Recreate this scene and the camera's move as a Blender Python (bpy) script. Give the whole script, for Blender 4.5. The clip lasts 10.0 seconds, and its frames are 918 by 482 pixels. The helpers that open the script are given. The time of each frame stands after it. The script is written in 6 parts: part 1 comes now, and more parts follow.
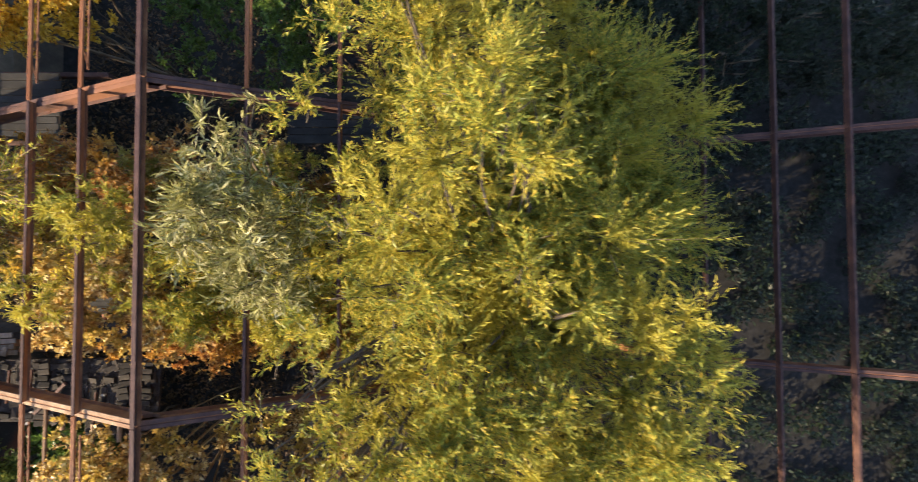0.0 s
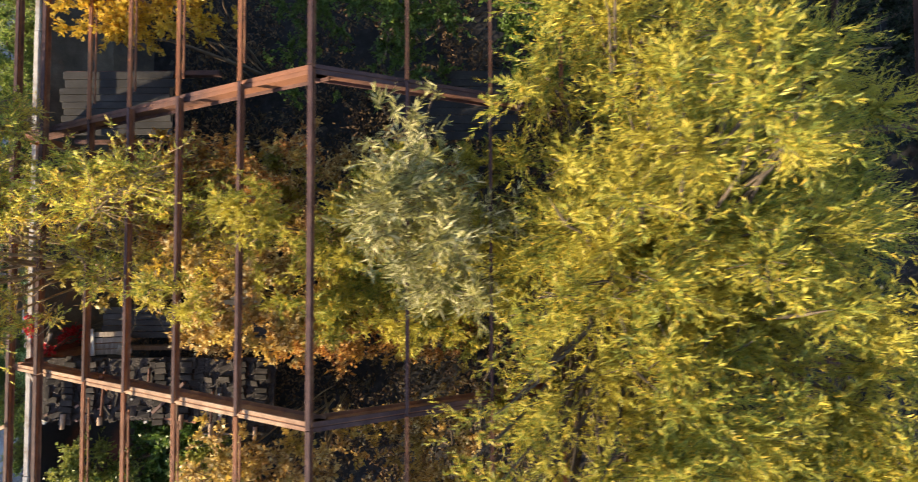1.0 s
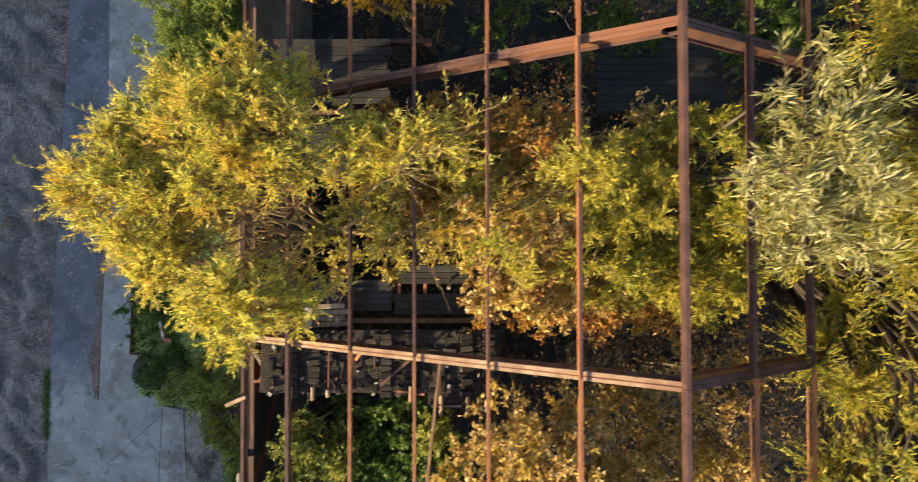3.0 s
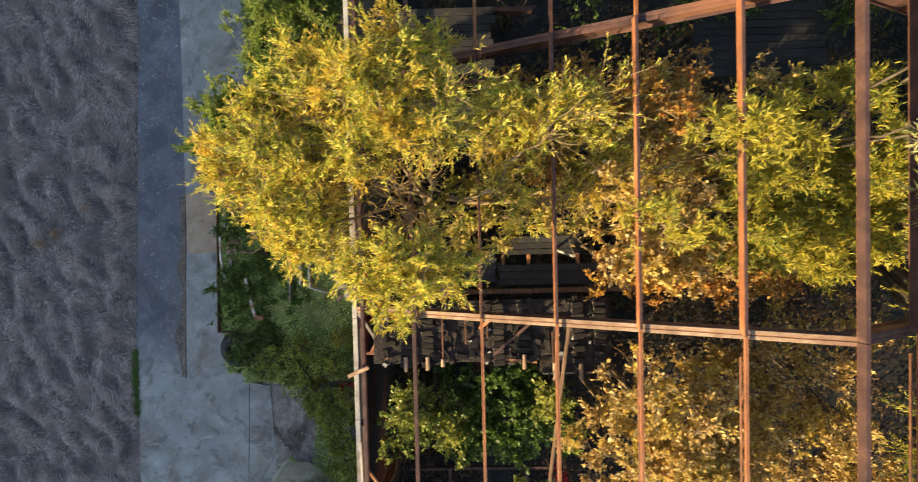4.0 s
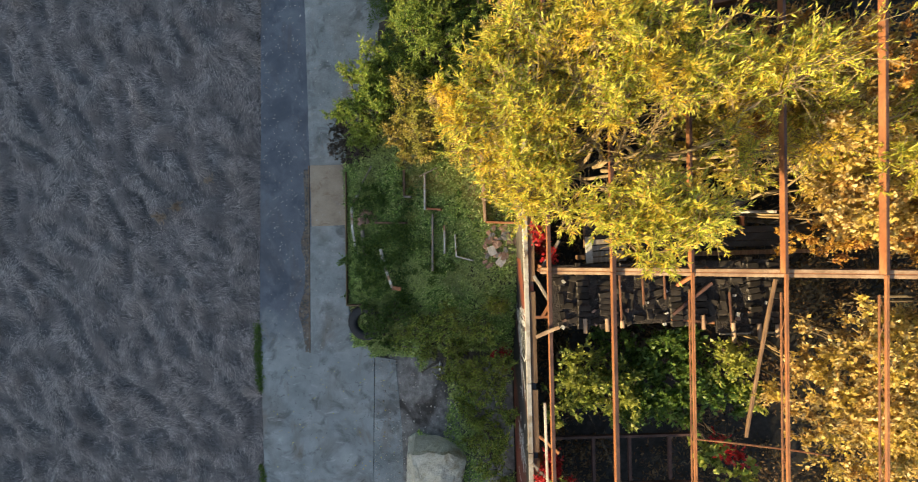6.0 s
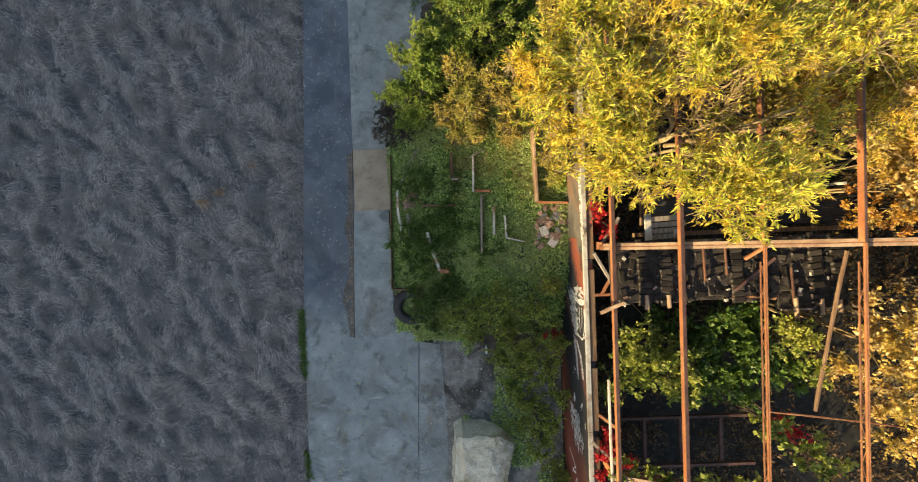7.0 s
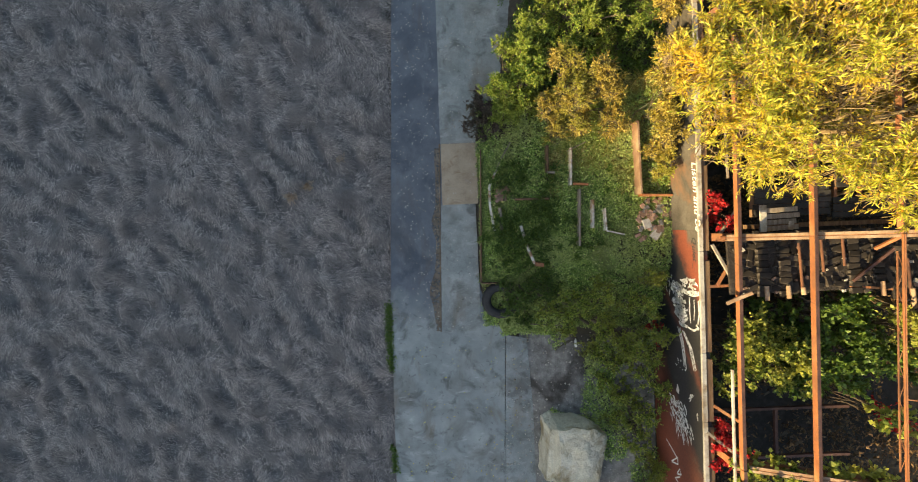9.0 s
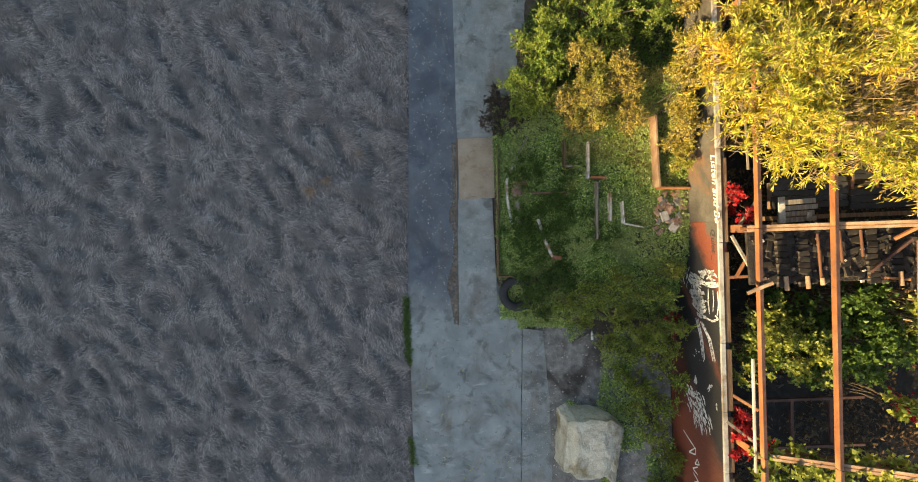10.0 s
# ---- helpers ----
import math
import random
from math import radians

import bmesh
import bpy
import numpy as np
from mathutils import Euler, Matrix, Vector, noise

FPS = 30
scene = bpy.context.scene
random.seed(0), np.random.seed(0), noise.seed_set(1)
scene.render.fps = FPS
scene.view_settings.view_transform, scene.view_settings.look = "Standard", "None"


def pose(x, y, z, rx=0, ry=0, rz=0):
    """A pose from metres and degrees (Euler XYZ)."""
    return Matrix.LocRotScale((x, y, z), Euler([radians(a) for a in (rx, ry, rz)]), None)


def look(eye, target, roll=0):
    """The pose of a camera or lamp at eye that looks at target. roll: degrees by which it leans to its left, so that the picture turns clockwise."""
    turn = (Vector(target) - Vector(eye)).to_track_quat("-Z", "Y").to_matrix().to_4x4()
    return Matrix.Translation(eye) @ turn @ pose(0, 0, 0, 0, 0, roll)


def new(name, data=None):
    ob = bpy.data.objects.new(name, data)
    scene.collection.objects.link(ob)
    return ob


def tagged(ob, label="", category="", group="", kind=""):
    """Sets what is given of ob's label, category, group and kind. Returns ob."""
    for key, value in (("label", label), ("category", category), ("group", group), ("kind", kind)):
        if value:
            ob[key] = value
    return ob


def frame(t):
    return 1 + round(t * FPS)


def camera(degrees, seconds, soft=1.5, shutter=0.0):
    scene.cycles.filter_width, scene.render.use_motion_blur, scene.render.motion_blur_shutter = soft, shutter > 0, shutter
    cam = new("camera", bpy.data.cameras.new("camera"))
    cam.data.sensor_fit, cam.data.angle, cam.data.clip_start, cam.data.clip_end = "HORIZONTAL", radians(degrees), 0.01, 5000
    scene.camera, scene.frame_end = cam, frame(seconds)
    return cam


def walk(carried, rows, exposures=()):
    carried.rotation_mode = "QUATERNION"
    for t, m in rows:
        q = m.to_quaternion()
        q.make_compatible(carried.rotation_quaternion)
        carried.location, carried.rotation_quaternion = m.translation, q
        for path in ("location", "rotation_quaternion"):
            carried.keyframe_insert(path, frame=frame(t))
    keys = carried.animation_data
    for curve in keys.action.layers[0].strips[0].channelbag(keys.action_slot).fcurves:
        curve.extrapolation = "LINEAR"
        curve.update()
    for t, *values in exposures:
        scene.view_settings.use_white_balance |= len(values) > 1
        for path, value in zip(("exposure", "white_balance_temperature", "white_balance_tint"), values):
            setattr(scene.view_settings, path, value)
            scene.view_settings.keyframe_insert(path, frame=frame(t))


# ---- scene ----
cam = camera(90.0, 10.0, soft=0.95, shutter=0.42)
PATH = [
    (0, pose(16.253, 2.979, 13.036, 1.65, -1.51, -0.15)),
    (0.5, pose(15.471, 3.054, 12.742, 1.50, 1.00, -0.11)),
    (1, pose(14.210, 2.923, 12.744, 1.81, 0.51, -0.18)),
    (1.5, pose(13.062, 2.757, 12.689, 2.15, 0.07, 0.12)),
    (2, pose(11.909, 2.666, 12.611, 1.81, 0.54, 0.26)),
    (2.5, pose(10.799, 2.544, 12.602, 1.96, 0.22, 0.28)),
    (3.8, pose(7.832, 2.368, 12.697, -1.27, 0.49, -1.30)),
    (4, pose(7.448, 2.298, 12.691, -1.33, 0.41, -1.41)),
    (4.5, pose(6.416, 2.139, 12.677, -1.43, 0.18, -1.52)),
    (5, pose(5.391, 2.041, 12.665, -1.48, -0.26, -1.62)),
    (5.5, pose(4.459, 1.895, 12.640, -1.46, -0.49, -1.58)),
    (6, pose(3.691, 1.653, 12.651, -1.46, -0.74, -1.68)),
    (6.2, pose(3.431, 1.543, 12.678, -1.57, -0.66, -1.65)),
    (7.3, pose(2.140, 1.220, 12.588, -1.41, -0.71, -2.28)),
    (7.5, pose(1.892, 1.252, 12.593, -1.40, -0.77, -2.17)),
    (8, pose(1.211, 1.295, 12.554, -1.47, -1.00, -2.18)),
    (8.5, pose(0.621, 1.260, 12.549, -1.43, -1.07, -2.20)),
    (9, pose(-0.010, 1.182, 12.584, -1.47, -1.22, -2.28)),
    (9.5, pose(-0.336, 1.094, 12.639, -1.50, -1.18, -2.30)),
    (10, pose(-0.475, 1.018, 12.693, -1.39, -1.18, -2.36)),
]
walk(cam, PATH, [(0.0, 1.42, 6150, 16), (2.5, 1.24, 6650, 14), (4.5, 1.2, 7000, 9), (7.5, 1.24, 7400, 5), (10.0, 1.36, 7750, 5)])

# ---- sky, sun, and what shades the field ----
SUN_EL, SUN_TO = radians(20.0), radians(35.0)      # height; the way the light travels, from +x towards +y
LIGHT = Vector((math.cos(SUN_EL) * math.cos(SUN_TO), math.cos(SUN_EL) * math.sin(SUN_TO), -math.sin(SUN_EL)))
world = bpy.data.worlds.new("sky")
scene.world = world
world.use_nodes = True
wn, wl = world.node_tree.nodes, world.node_tree.links
sky = wn.new("ShaderNodeTexSky")
sky.sky_type, sky.sun_disc = "NISHITA", False
sky.sun_elevation = SUN_EL
sky.sun_rotation = math.atan2(-LIGHT.x, -LIGHT.y)
wl.new(sky.outputs["Color"], wn["Background"].inputs["Color"])
wn["Background"].inputs["Strength"].default_value = 0.15
sun = new("sun", bpy.data.lights.new("sun", "SUN"))
sun.data.energy, sun.data.angle, sun.data.color = 5.0, radians(0.6), (1.0, 0.80, 0.48)
sun.matrix_world = look((-40, -15, 30), Vector((-40, -15, 30)) + LIGHT)


# ---- materials ----
def ramp(nt, fac, stops, interpolation="LINEAR"):
    n = nt.nodes.new("ShaderNodeValToRGB")
    n.color_ramp.interpolation = interpolation
    while len(n.color_ramp.elements) < len(stops):
        n.color_ramp.elements.new(0.5)
    for e, (p, c) in zip(n.color_ramp.elements, stops):
        e.position, e.color = p, (*c, 1) if len(c) == 3 else c
    nt.links.new(fac, n.inputs["Fac"])
    return n.outputs["Color"]


def noise_of(nt, scale, detail=5.0, rough=0.6, stretch=(1, 1, 1), coords="Object", distort=0.0):
    tc = nt.nodes.new("ShaderNodeTexCoord")
    mp = nt.nodes.new("ShaderNodeMapping")
    mp.inputs["Scale"].default_value = stretch
    n = nt.nodes.new("ShaderNodeTexNoise")
    n.inputs["Scale"].default_value, n.inputs["Detail"].default_value = scale, detail
    n.inputs["Roughness"].default_value, n.inputs["Distortion"].default_value = rough, distort
    nt.links.new(tc.outputs[coords], mp.inputs["Vector"])
    nt.links.new(mp.outputs["Vector"], n.inputs["Vector"])
    return n.outputs["Fac"]


def blend(nt, fac, a, b, mode="MIX"):
    n = nt.nodes.new("ShaderNodeMix")
    n.data_type, n.blend_type = "RGBA", mode
    for sock, v in ((n.inputs["Factor"], fac), (n.inputs["A"], a), (n.inputs["B"], b)):
        if isinstance(v, (int, float)):
            sock.default_value = v
        elif isinstance(v, tuple):
            sock.default_value = (*v, 1)
        else:
            nt.links.new(v, sock)
    return n.outputs["Result"]


def bump(nt, bsdf, height, strength=0.4, distance=0.01):
    n = nt.nodes.new("ShaderNodeBump")
    n.inputs["Strength"].default_value, n.inputs["Distance"].default_value = strength, distance
    nt.links.new(height, n.inputs["Height"])
    nt.links.new(n.outputs["Normal"], bsdf.inputs["Normal"])


def base(name, rough=0.8, metal=0.0, spec=0.3):
    m = bpy.data.materials.new(name)
    m.use_nodes = True
    b = m.node_tree.nodes["Principled BSDF"]
    b.inputs["Roughness"].default_value, b.inputs["Metallic"].default_value = rough, metal
    b.inputs["Specular IOR Level"].default_value = spec
    return m, m.node_tree, b


def surface(name, colours, scale=3.0, fine=40.0, stretch=(1, 1, 1), rough=0.85, stain=None, stain_at=(0.5, 0.62), stain_scale=0.8,
            bumpy=0.4, vary=0.0, coords="Object", depth=0.01):
    """Two scales of mottling between the colours, a stain with a shape of its own, fine relief."""
    m, nt, b = base(name, rough)
    n1 = noise_of(nt, scale, 6, 0.65, stretch, coords)
    n2 = noise_of(nt, fine, 4, 0.6, stretch, coords)
    k = len(colours) - 1
    col = ramp(nt, n1, [(0.3 + 0.4 * i / k, c) for i, c in enumerate(colours)])
    grain = ramp(nt, n2, [(0.25, (0.72, 0.72, 0.72)), (0.75, (1.2, 1.2, 1.2))])
    col = blend(nt, 1.0, col, grain, "MULTIPLY")
    if stain:
        n3 = noise_of(nt, stain_scale, 6, 0.6, (1, 1, 1), coords, 0.4)
        mask = ramp(nt, n3, [(stain_at[0], (0, 0, 0)), (stain_at[1], (1, 1, 1))])
        col = blend(nt, mask, col, stain)
    if vary:
        oi = nt.nodes.new("ShaderNodeObjectInfo")
        v = ramp(nt, oi.outputs["Random"], [(0, (1 - vary,) * 3), (1, (1 + vary,) * 3)])
        col = blend(nt, 1.0, col, v, "MULTIPLY")
    nt.links.new(col, b.inputs["Base Color"])
    bump(nt, b, n2, bumpy, depth)
    return m


def add_stain(m, colour, scale, at, stretch=(1, 1, 1), strength=1.0, distort=0.6):
    """One more layer of stains, with a shape of its own, over a material's colour."""
    nt, b = m.node_tree, m.node_tree.nodes["Principled BSDF"]
    old = b.inputs["Base Color"].links[0].from_socket
    mask = ramp(nt, noise_of(nt, scale, 5, 0.6, stretch, "Object", distort), [(at[0], (0, 0, 0)), (at[1], (strength,) * 3)])
    nt.links.new(blend(nt, mask, old, colour), b.inputs["Base Color"])
    return m


def leaf_material(name, stops, patch=None, patch_scale=1.2, through_share=0.40, rough=0.40, patch_at=(0.46, 0.62)):
    """Leaves: each its own tint, with drifts of another colour through the crown; light passes through them."""
    m, nt, b = base(name, rough, 0, 0.3)
    geo = nt.nodes.new("ShaderNodeNewGeometry")
    col = ramp(nt, geo.outputs["Random Per Island"], stops)
    if patch:
        n = noise_of(nt, patch_scale, 3, 0.6)
        mask = ramp(nt, n, [(patch_at[0], (0, 0, 0)), (patch_at[1], (0.8, 0.8, 0.8))])
        col = blend(nt, mask, col, patch)
    nt.links.new(col, b.inputs["Base Color"])
    tr = nt.nodes.new("ShaderNodeBsdfTranslucent")
    nt.links.new(col, tr.inputs["Color"])
    mix = nt.nodes.new("ShaderNodeMixShader")
    mix.inputs["Fac"].default_value = through_share
    nt.links.new(b.outputs["BSDF"], mix.inputs[1])
    nt.links.new(tr.outputs["BSDF"], mix.inputs[2])
    nt.links.new(mix.outputs["Shader"], nt.nodes["Material Output"].inputs["Surface"])
    return m


M_SOIL = surface("dark soil with litter", [(0.035, 0.03, 0.025), (0.06, 0.05, 0.038), (0.10, 0.08, 0.055)], 2.0, 60, bumpy=0.8, depth=0.03)
M_TURF = surface("grey-brown turf", [(0.075, 0.067, 0.065), (0.13, 0.116, 0.112), (0.20, 0.18, 0.17)], 2.2, 70, (1, 1.4, 1), bumpy=0.8, depth=0.03)
add_stain(M_TURF, (0.15, 0.115, 0.09), 0.5, (0.60, 0.76), (1, 1, 1), 0.5)
add_stain(M_TURF, (0.07, 0.075, 0.055), 0.35, (0.56, 0.72), (1, 1, 1), 0.5)
M_STRAW = leaf_material("dry grass blades", [(0.0, (0.13, 0.114, 0.11)), (0.45, (0.29, 0.252, 0.24)), (0.85, (0.47, 0.41, 0.38)), (1.0, (0.70, 0.61, 0.54))],
                        (0.19, 0.167, 0.162), 1.6, 0.2, 0.75)
M_TRACK = surface("dark worn asphalt", [(0.078, 0.088, 0.106), (0.112, 0.126, 0.150), (0.155, 0.170, 0.192)], 0.9, 90, stain=(0.068, 0.078, 0.096), bumpy=0.5)
add_stain(M_TRACK, (0.20, 0.215, 0.235), 3.2, (0.58, 0.74), (1, 0.5, 1), 0.55)
add_stain(M_TRACK, (0.10, 0.082, 0.066), 0.55, (0.56, 0.72), (2.2, 0.8, 1), 0.6)
M_CONC = surface("stained concrete", [(0.16, 0.175, 0.175), (0.26, 0.277, 0.272), (0.39, 0.40, 0.385)], 0.8, 70, stain=(0.12, 0.112, 0.10), stain_at=(0.48, 0.74), bumpy=0.35)
for layer in (((0.095, 0.092, 0.088), 1.9, (0.54, 0.66), (1, 1, 1), 0.7), ((0.50, 0.50, 0.485), 2.6, (0.60, 0.74), (0.8, 1.6, 1), 0.5), ((0.16, 0.12, 0.088), 0.9, (0.56, 0.70), (1.6, 0.7, 1), 0.6),
              ((0.08, 0.078, 0.075), 7.0, (0.62, 0.70), (1, 1, 1), 0.6)):
    add_stain(M_CONC, *layer)
def track_material():
    """Dark asphalt that gives way, over a ragged metre, to the same concrete as the paving."""
    m = M_TRACK.copy()
    nt, b = m.node_tree, m.node_tree.nodes["Principled BSDF"]
    dark = b.inputs["Base Color"].links[0].from_socket
    pale = ramp(nt, noise_of(nt, 0.8, 6, 0.65), [(0.3, (0.18, 0.195, 0.195)), (0.5, (0.25, 0.268, 0.265)), (0.7, (0.34, 0.355, 0.345))])
    for colour, scale, at, stretch, share in (((0.12, 0.112, 0.10), 0.8, (0.48, 0.74), (1, 1, 1), 1.0), ((0.095, 0.092, 0.088), 1.9, (0.54, 0.66), (1, 1, 1), 0.7), ((0.50, 0.50, 0.485), 2.6, (0.60, 0.74), (0.8, 1.6, 1), 0.5),
                                              ((0.16, 0.12, 0.088), 0.9, (0.56, 0.70), (1.6, 0.7, 1), 0.6), ((0.08, 0.078, 0.075), 7.0, (0.62, 0.70), (1, 1, 1), 0.6)):
        mask = ramp(nt, noise_of(nt, scale, 5, 0.6, stretch, "Object", 0.6), [(at[0], (0, 0, 0)), (at[1], (share,) * 3)])
        pale = blend(nt, mask, pale, colour)
    tc = nt.nodes.new("ShaderNodeTexCoord")
    sep = nt.nodes.new("ShaderNodeSeparateXYZ")
    nt.links.new(tc.outputs["Object"], sep.inputs["Vector"])
    wob = nt.nodes.new("ShaderNodeMath")
    wob.operation, wob.inputs[1].default_value = "MULTIPLY_ADD", 3.0
    nt.links.new(noise_of(nt, 0.9, 4, 0.6), wob.inputs[0])
    nt.links.new(sep.outputs["Y"], wob.inputs[2])
    mask = ramp(nt, wob.outputs["Value"], [(0.0, (1, 1, 1)), (1.0, (0, 0, 0))])
    nt.links.new(blend(nt, mask, dark, pale), b.inputs["Base Color"])
    return m


M_TRACKWORN = track_material()
M_PATCH = surface("sandy concrete patch", [(0.25, 0.19, 0.135), (0.35, 0.275, 0.20), (0.42, 0.345, 0.26)], 1.5, 60, stain=(0.24, 0.19, 0.15), stain_at=(0.55, 0.7), bumpy=0.3)
add_stain(M_PATCH, (0.20, 0.125, 0.075), 2.4, (0.56, 0.68), (1, 1.8, 1), 0.7)
add_stain(M_PATCH, (0.30, 0.30, 0.285), 1.1, (0.56, 0.70), (1, 1, 1), 0.5)
M_KERB = surface("dirty brown kerb edge", [(0.09, 0.068, 0.05), (0.16, 0.118, 0.085), (0.27, 0.22, 0.18)], 3, 60, stain=(0.26, 0.13, 0.06), stain_at=(0.55, 0.66), stain_scale=2.0)
M_GRAVEL = surface("grit and gravel", [(0.11, 0.105, 0.098), (0.19, 0.18, 0.17), (0.31, 0.30, 0.285)], 5, 45, bumpy=1.0, depth=0.02, stain=(0.05, 0.045, 0.04))
M_RUST = surface("rusted steel", [(0.13, 0.052, 0.028), (0.24, 0.10, 0.048), (0.36, 0.18, 0.085)], 3.0, 50, rough=0.75, stain=(0.12, 0.06, 0.04), vary=0.12)
# purplish rust, darkened further for the steel that stands in shade
M_SHADERUST = surface("purplish rust darkened for shade", [(0.045, 0.025, 0.023), (0.08, 0.042, 0.037), (0.13, 0.068, 0.052)], 3.0, 50, rough=0.75, stain=(0.20, 0.09, 0.05), stain_at=(0.60, 0.72), vary=0.12)
M_MIDRUST = add_stain(M_SHADERUST.copy(), (0.22, 0.095, 0.05), 0.45, (0.48, 0.66), (1, 1, 1), 0.85)
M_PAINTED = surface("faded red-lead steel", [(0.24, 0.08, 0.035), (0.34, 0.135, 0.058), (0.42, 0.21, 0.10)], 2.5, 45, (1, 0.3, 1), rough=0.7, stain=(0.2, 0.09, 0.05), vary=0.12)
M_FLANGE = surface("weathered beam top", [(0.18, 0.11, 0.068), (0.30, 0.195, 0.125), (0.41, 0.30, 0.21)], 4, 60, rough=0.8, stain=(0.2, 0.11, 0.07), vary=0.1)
M_TIMBER = surface("grey weathered timber", [(0.16, 0.13, 0.10), (0.25, 0.21, 0.17), (0.36, 0.31, 0.26)], 3, 50, (6, 0.6, 6), rough=0.85, vary=0.2)
M_OLDWOOD = surface("brown old timber", [(0.10, 0.06, 0.035), (0.17, 0.10, 0.06), (0.26, 0.17, 0.10)], 3, 50, (6, 0.6, 6), rough=0.85, vary=0.25)
M_WHITEWOOD = surface("flaking white board", [(0.374, 0.325, 0.263), (0.549, 0.512, 0.45), (0.724, 0.686, 0.624)], 5, 60, rough=0.8, stain=(0.274, 0.163, 0.087), stain_at=(0.48, 0.62), stain_scale=4, vary=0.1)
M_COPING = surface("pale cement coping", [(0.34, 0.31, 0.27), (0.46, 0.43, 0.38), (0.56, 0.53, 0.48)], 3, 60, stain=(0.25, 0.2, 0.15), stain_scale=2)
def wall_material():
    """Old rust-red paint, blackened by soot in drifts along the wall, with bare cement showing at the north end."""
    m, nt, b = base("sooty rust-red painted wall", 0.85)
    tc = nt.nodes.new("ShaderNodeTexCoord")
    sep = nt.nodes.new("ShaderNodeSeparateXYZ")
    nt.links.new(tc.outputs["Object"], sep.inputs["Vector"])
    def sums(a, k, c):
        n = nt.nodes.new("ShaderNodeMath")
        n.operation, n.inputs[1].default_value = "MULTIPLY_ADD", k
        nt.links.new(a, n.inputs[0])
        if isinstance(c, float):
            n.inputs[2].default_value = c
        else:
            nt.links.new(c, n.inputs[2])
        return n.outputs["Value"]
    along = sums(sep.outputs["Z"], 1.3, sep.outputs["Y"])             # the drifts of soot lean along the wall
    along = sums(noise_of(nt, 1.6, 6, 0.68), 1.5, along)
    along = sums(along, 1 / 7, 1.4 / 7)                              # y of -6 to 1 at the wall's head becomes 0 to 1
    red, soot, dull, bare = (0.21, 0.058, 0.034), (0.028, 0.027, 0.029), (0.12, 0.045, 0.032), (0.10, 0.088, 0.074)
    col = ramp(nt, along, [(0.0, red), (0.22, dull), (0.30, soot), (0.50, soot), (0.545, dull), (0.59, soot), (0.79, soot), (0.85, red), (0.92, red), (0.97, bare)])
    grain = noise_of(nt, 40, 4, 0.6)
    col = blend(nt, 1.0, col, ramp(nt, grain, [(0.25, (0.7, 0.7, 0.7)), (0.75, (1.25, 1.25, 1.25))]), "MULTIPLY")
    scuff = ramp(nt, noise_of(nt, 5, 6, 0.7, (1, 1, 0.4)), [(0.60, (0, 0, 0)), (0.72, (0.55, 0.55, 0.55))])
    nt.links.new(blend(nt, scuff, col, (0.12, 0.105, 0.095)), b.inputs["Base Color"])
    bump(nt, b, grain, 0.4)
    return m


M_WALL = wall_material()
M_BAREWALL = surface("bare cement wall", [(0.05, 0.045, 0.038), (0.085, 0.075, 0.064), (0.14, 0.124, 0.105)], 1.6, 40, stain=(0.17, 0.10, 0.065), stain_at=(0.56, 0.66), stain_scale=1.1)
M_GRAF = surface("white spray paint", [(0.6, 0.6, 0.6), (0.75, 0.75, 0.74), (0.82, 0.82, 0.8)], 6, 60)
def worn_paint(m):
    """Spray paint that has flaked and thinned in places."""
    nt, b = m.node_tree, m.node_tree.nodes["Principled BSDF"]
    hole = nt.nodes.new("ShaderNodeBsdfTransparent")
    mix = nt.nodes.new("ShaderNodeMixShader")
    nt.links.new(ramp(nt, noise_of(nt, 14, 6, 0.7), [(0.36, (0, 0, 0)), (0.50, (0.95, 0.95, 0.95))]), mix.inputs["Fac"])
    nt.links.new(hole.outputs["BSDF"], mix.inputs[1])
    nt.links.new(b.outputs["BSDF"], mix.inputs[2])
    nt.links.new(mix.outputs["Shader"], nt.nodes["Material Output"].inputs["Surface"])
    return m


M_SPRAY = worn_paint(M_GRAF.copy())
M_DIRT = surface("brown washed-in dirt", [(0.10, 0.08, 0.062), (0.155, 0.125, 0.10), (0.20, 0.17, 0.14)], 3, 60)
worn_paint(M_DIRT)
M_GRAFDARK = surface("black spray paint", [(0.03, 0.03, 0.03), (0.04, 0.04, 0.04), (0.06, 0.055, 0.05)], 6, 60)
# ledge brick and bed: the shadow they lie in is put into their colours
M_BLOCK = surface("brick darkened for shade", [(0.015, 0.012, 0.01), (0.034, 0.027, 0.022), (0.062, 0.05, 0.044)], 4, 50, vary=0.6)
M_BED = surface("broken masonry darkened for shade", [(0.018, 0.015, 0.013), (0.04, 0.032, 0.028), (0.085, 0.068, 0.058)], 6, 30, bumpy=1.0, depth=0.04)
add_stain(M_BLOCK, (0.17, 0.15, 0.14), 7.0, (0.56, 0.70), (1, 1, 1), 0.8)
# floor colour taken down to near black in place of the missing occlusion
M_SHADEFLOOR = surface("concrete floor darkened for deep shade", [(0.010, 0.0095, 0.009), (0.019, 0.0175, 0.016), (0.036, 0.033, 0.031)], 5, 60)
M_RUBBLE = surface("broken red brick", [(0.20, 0.11, 0.075), (0.30, 0.19, 0.14), (0.38, 0.29, 0.23)], 5, 50, vary=0.4)
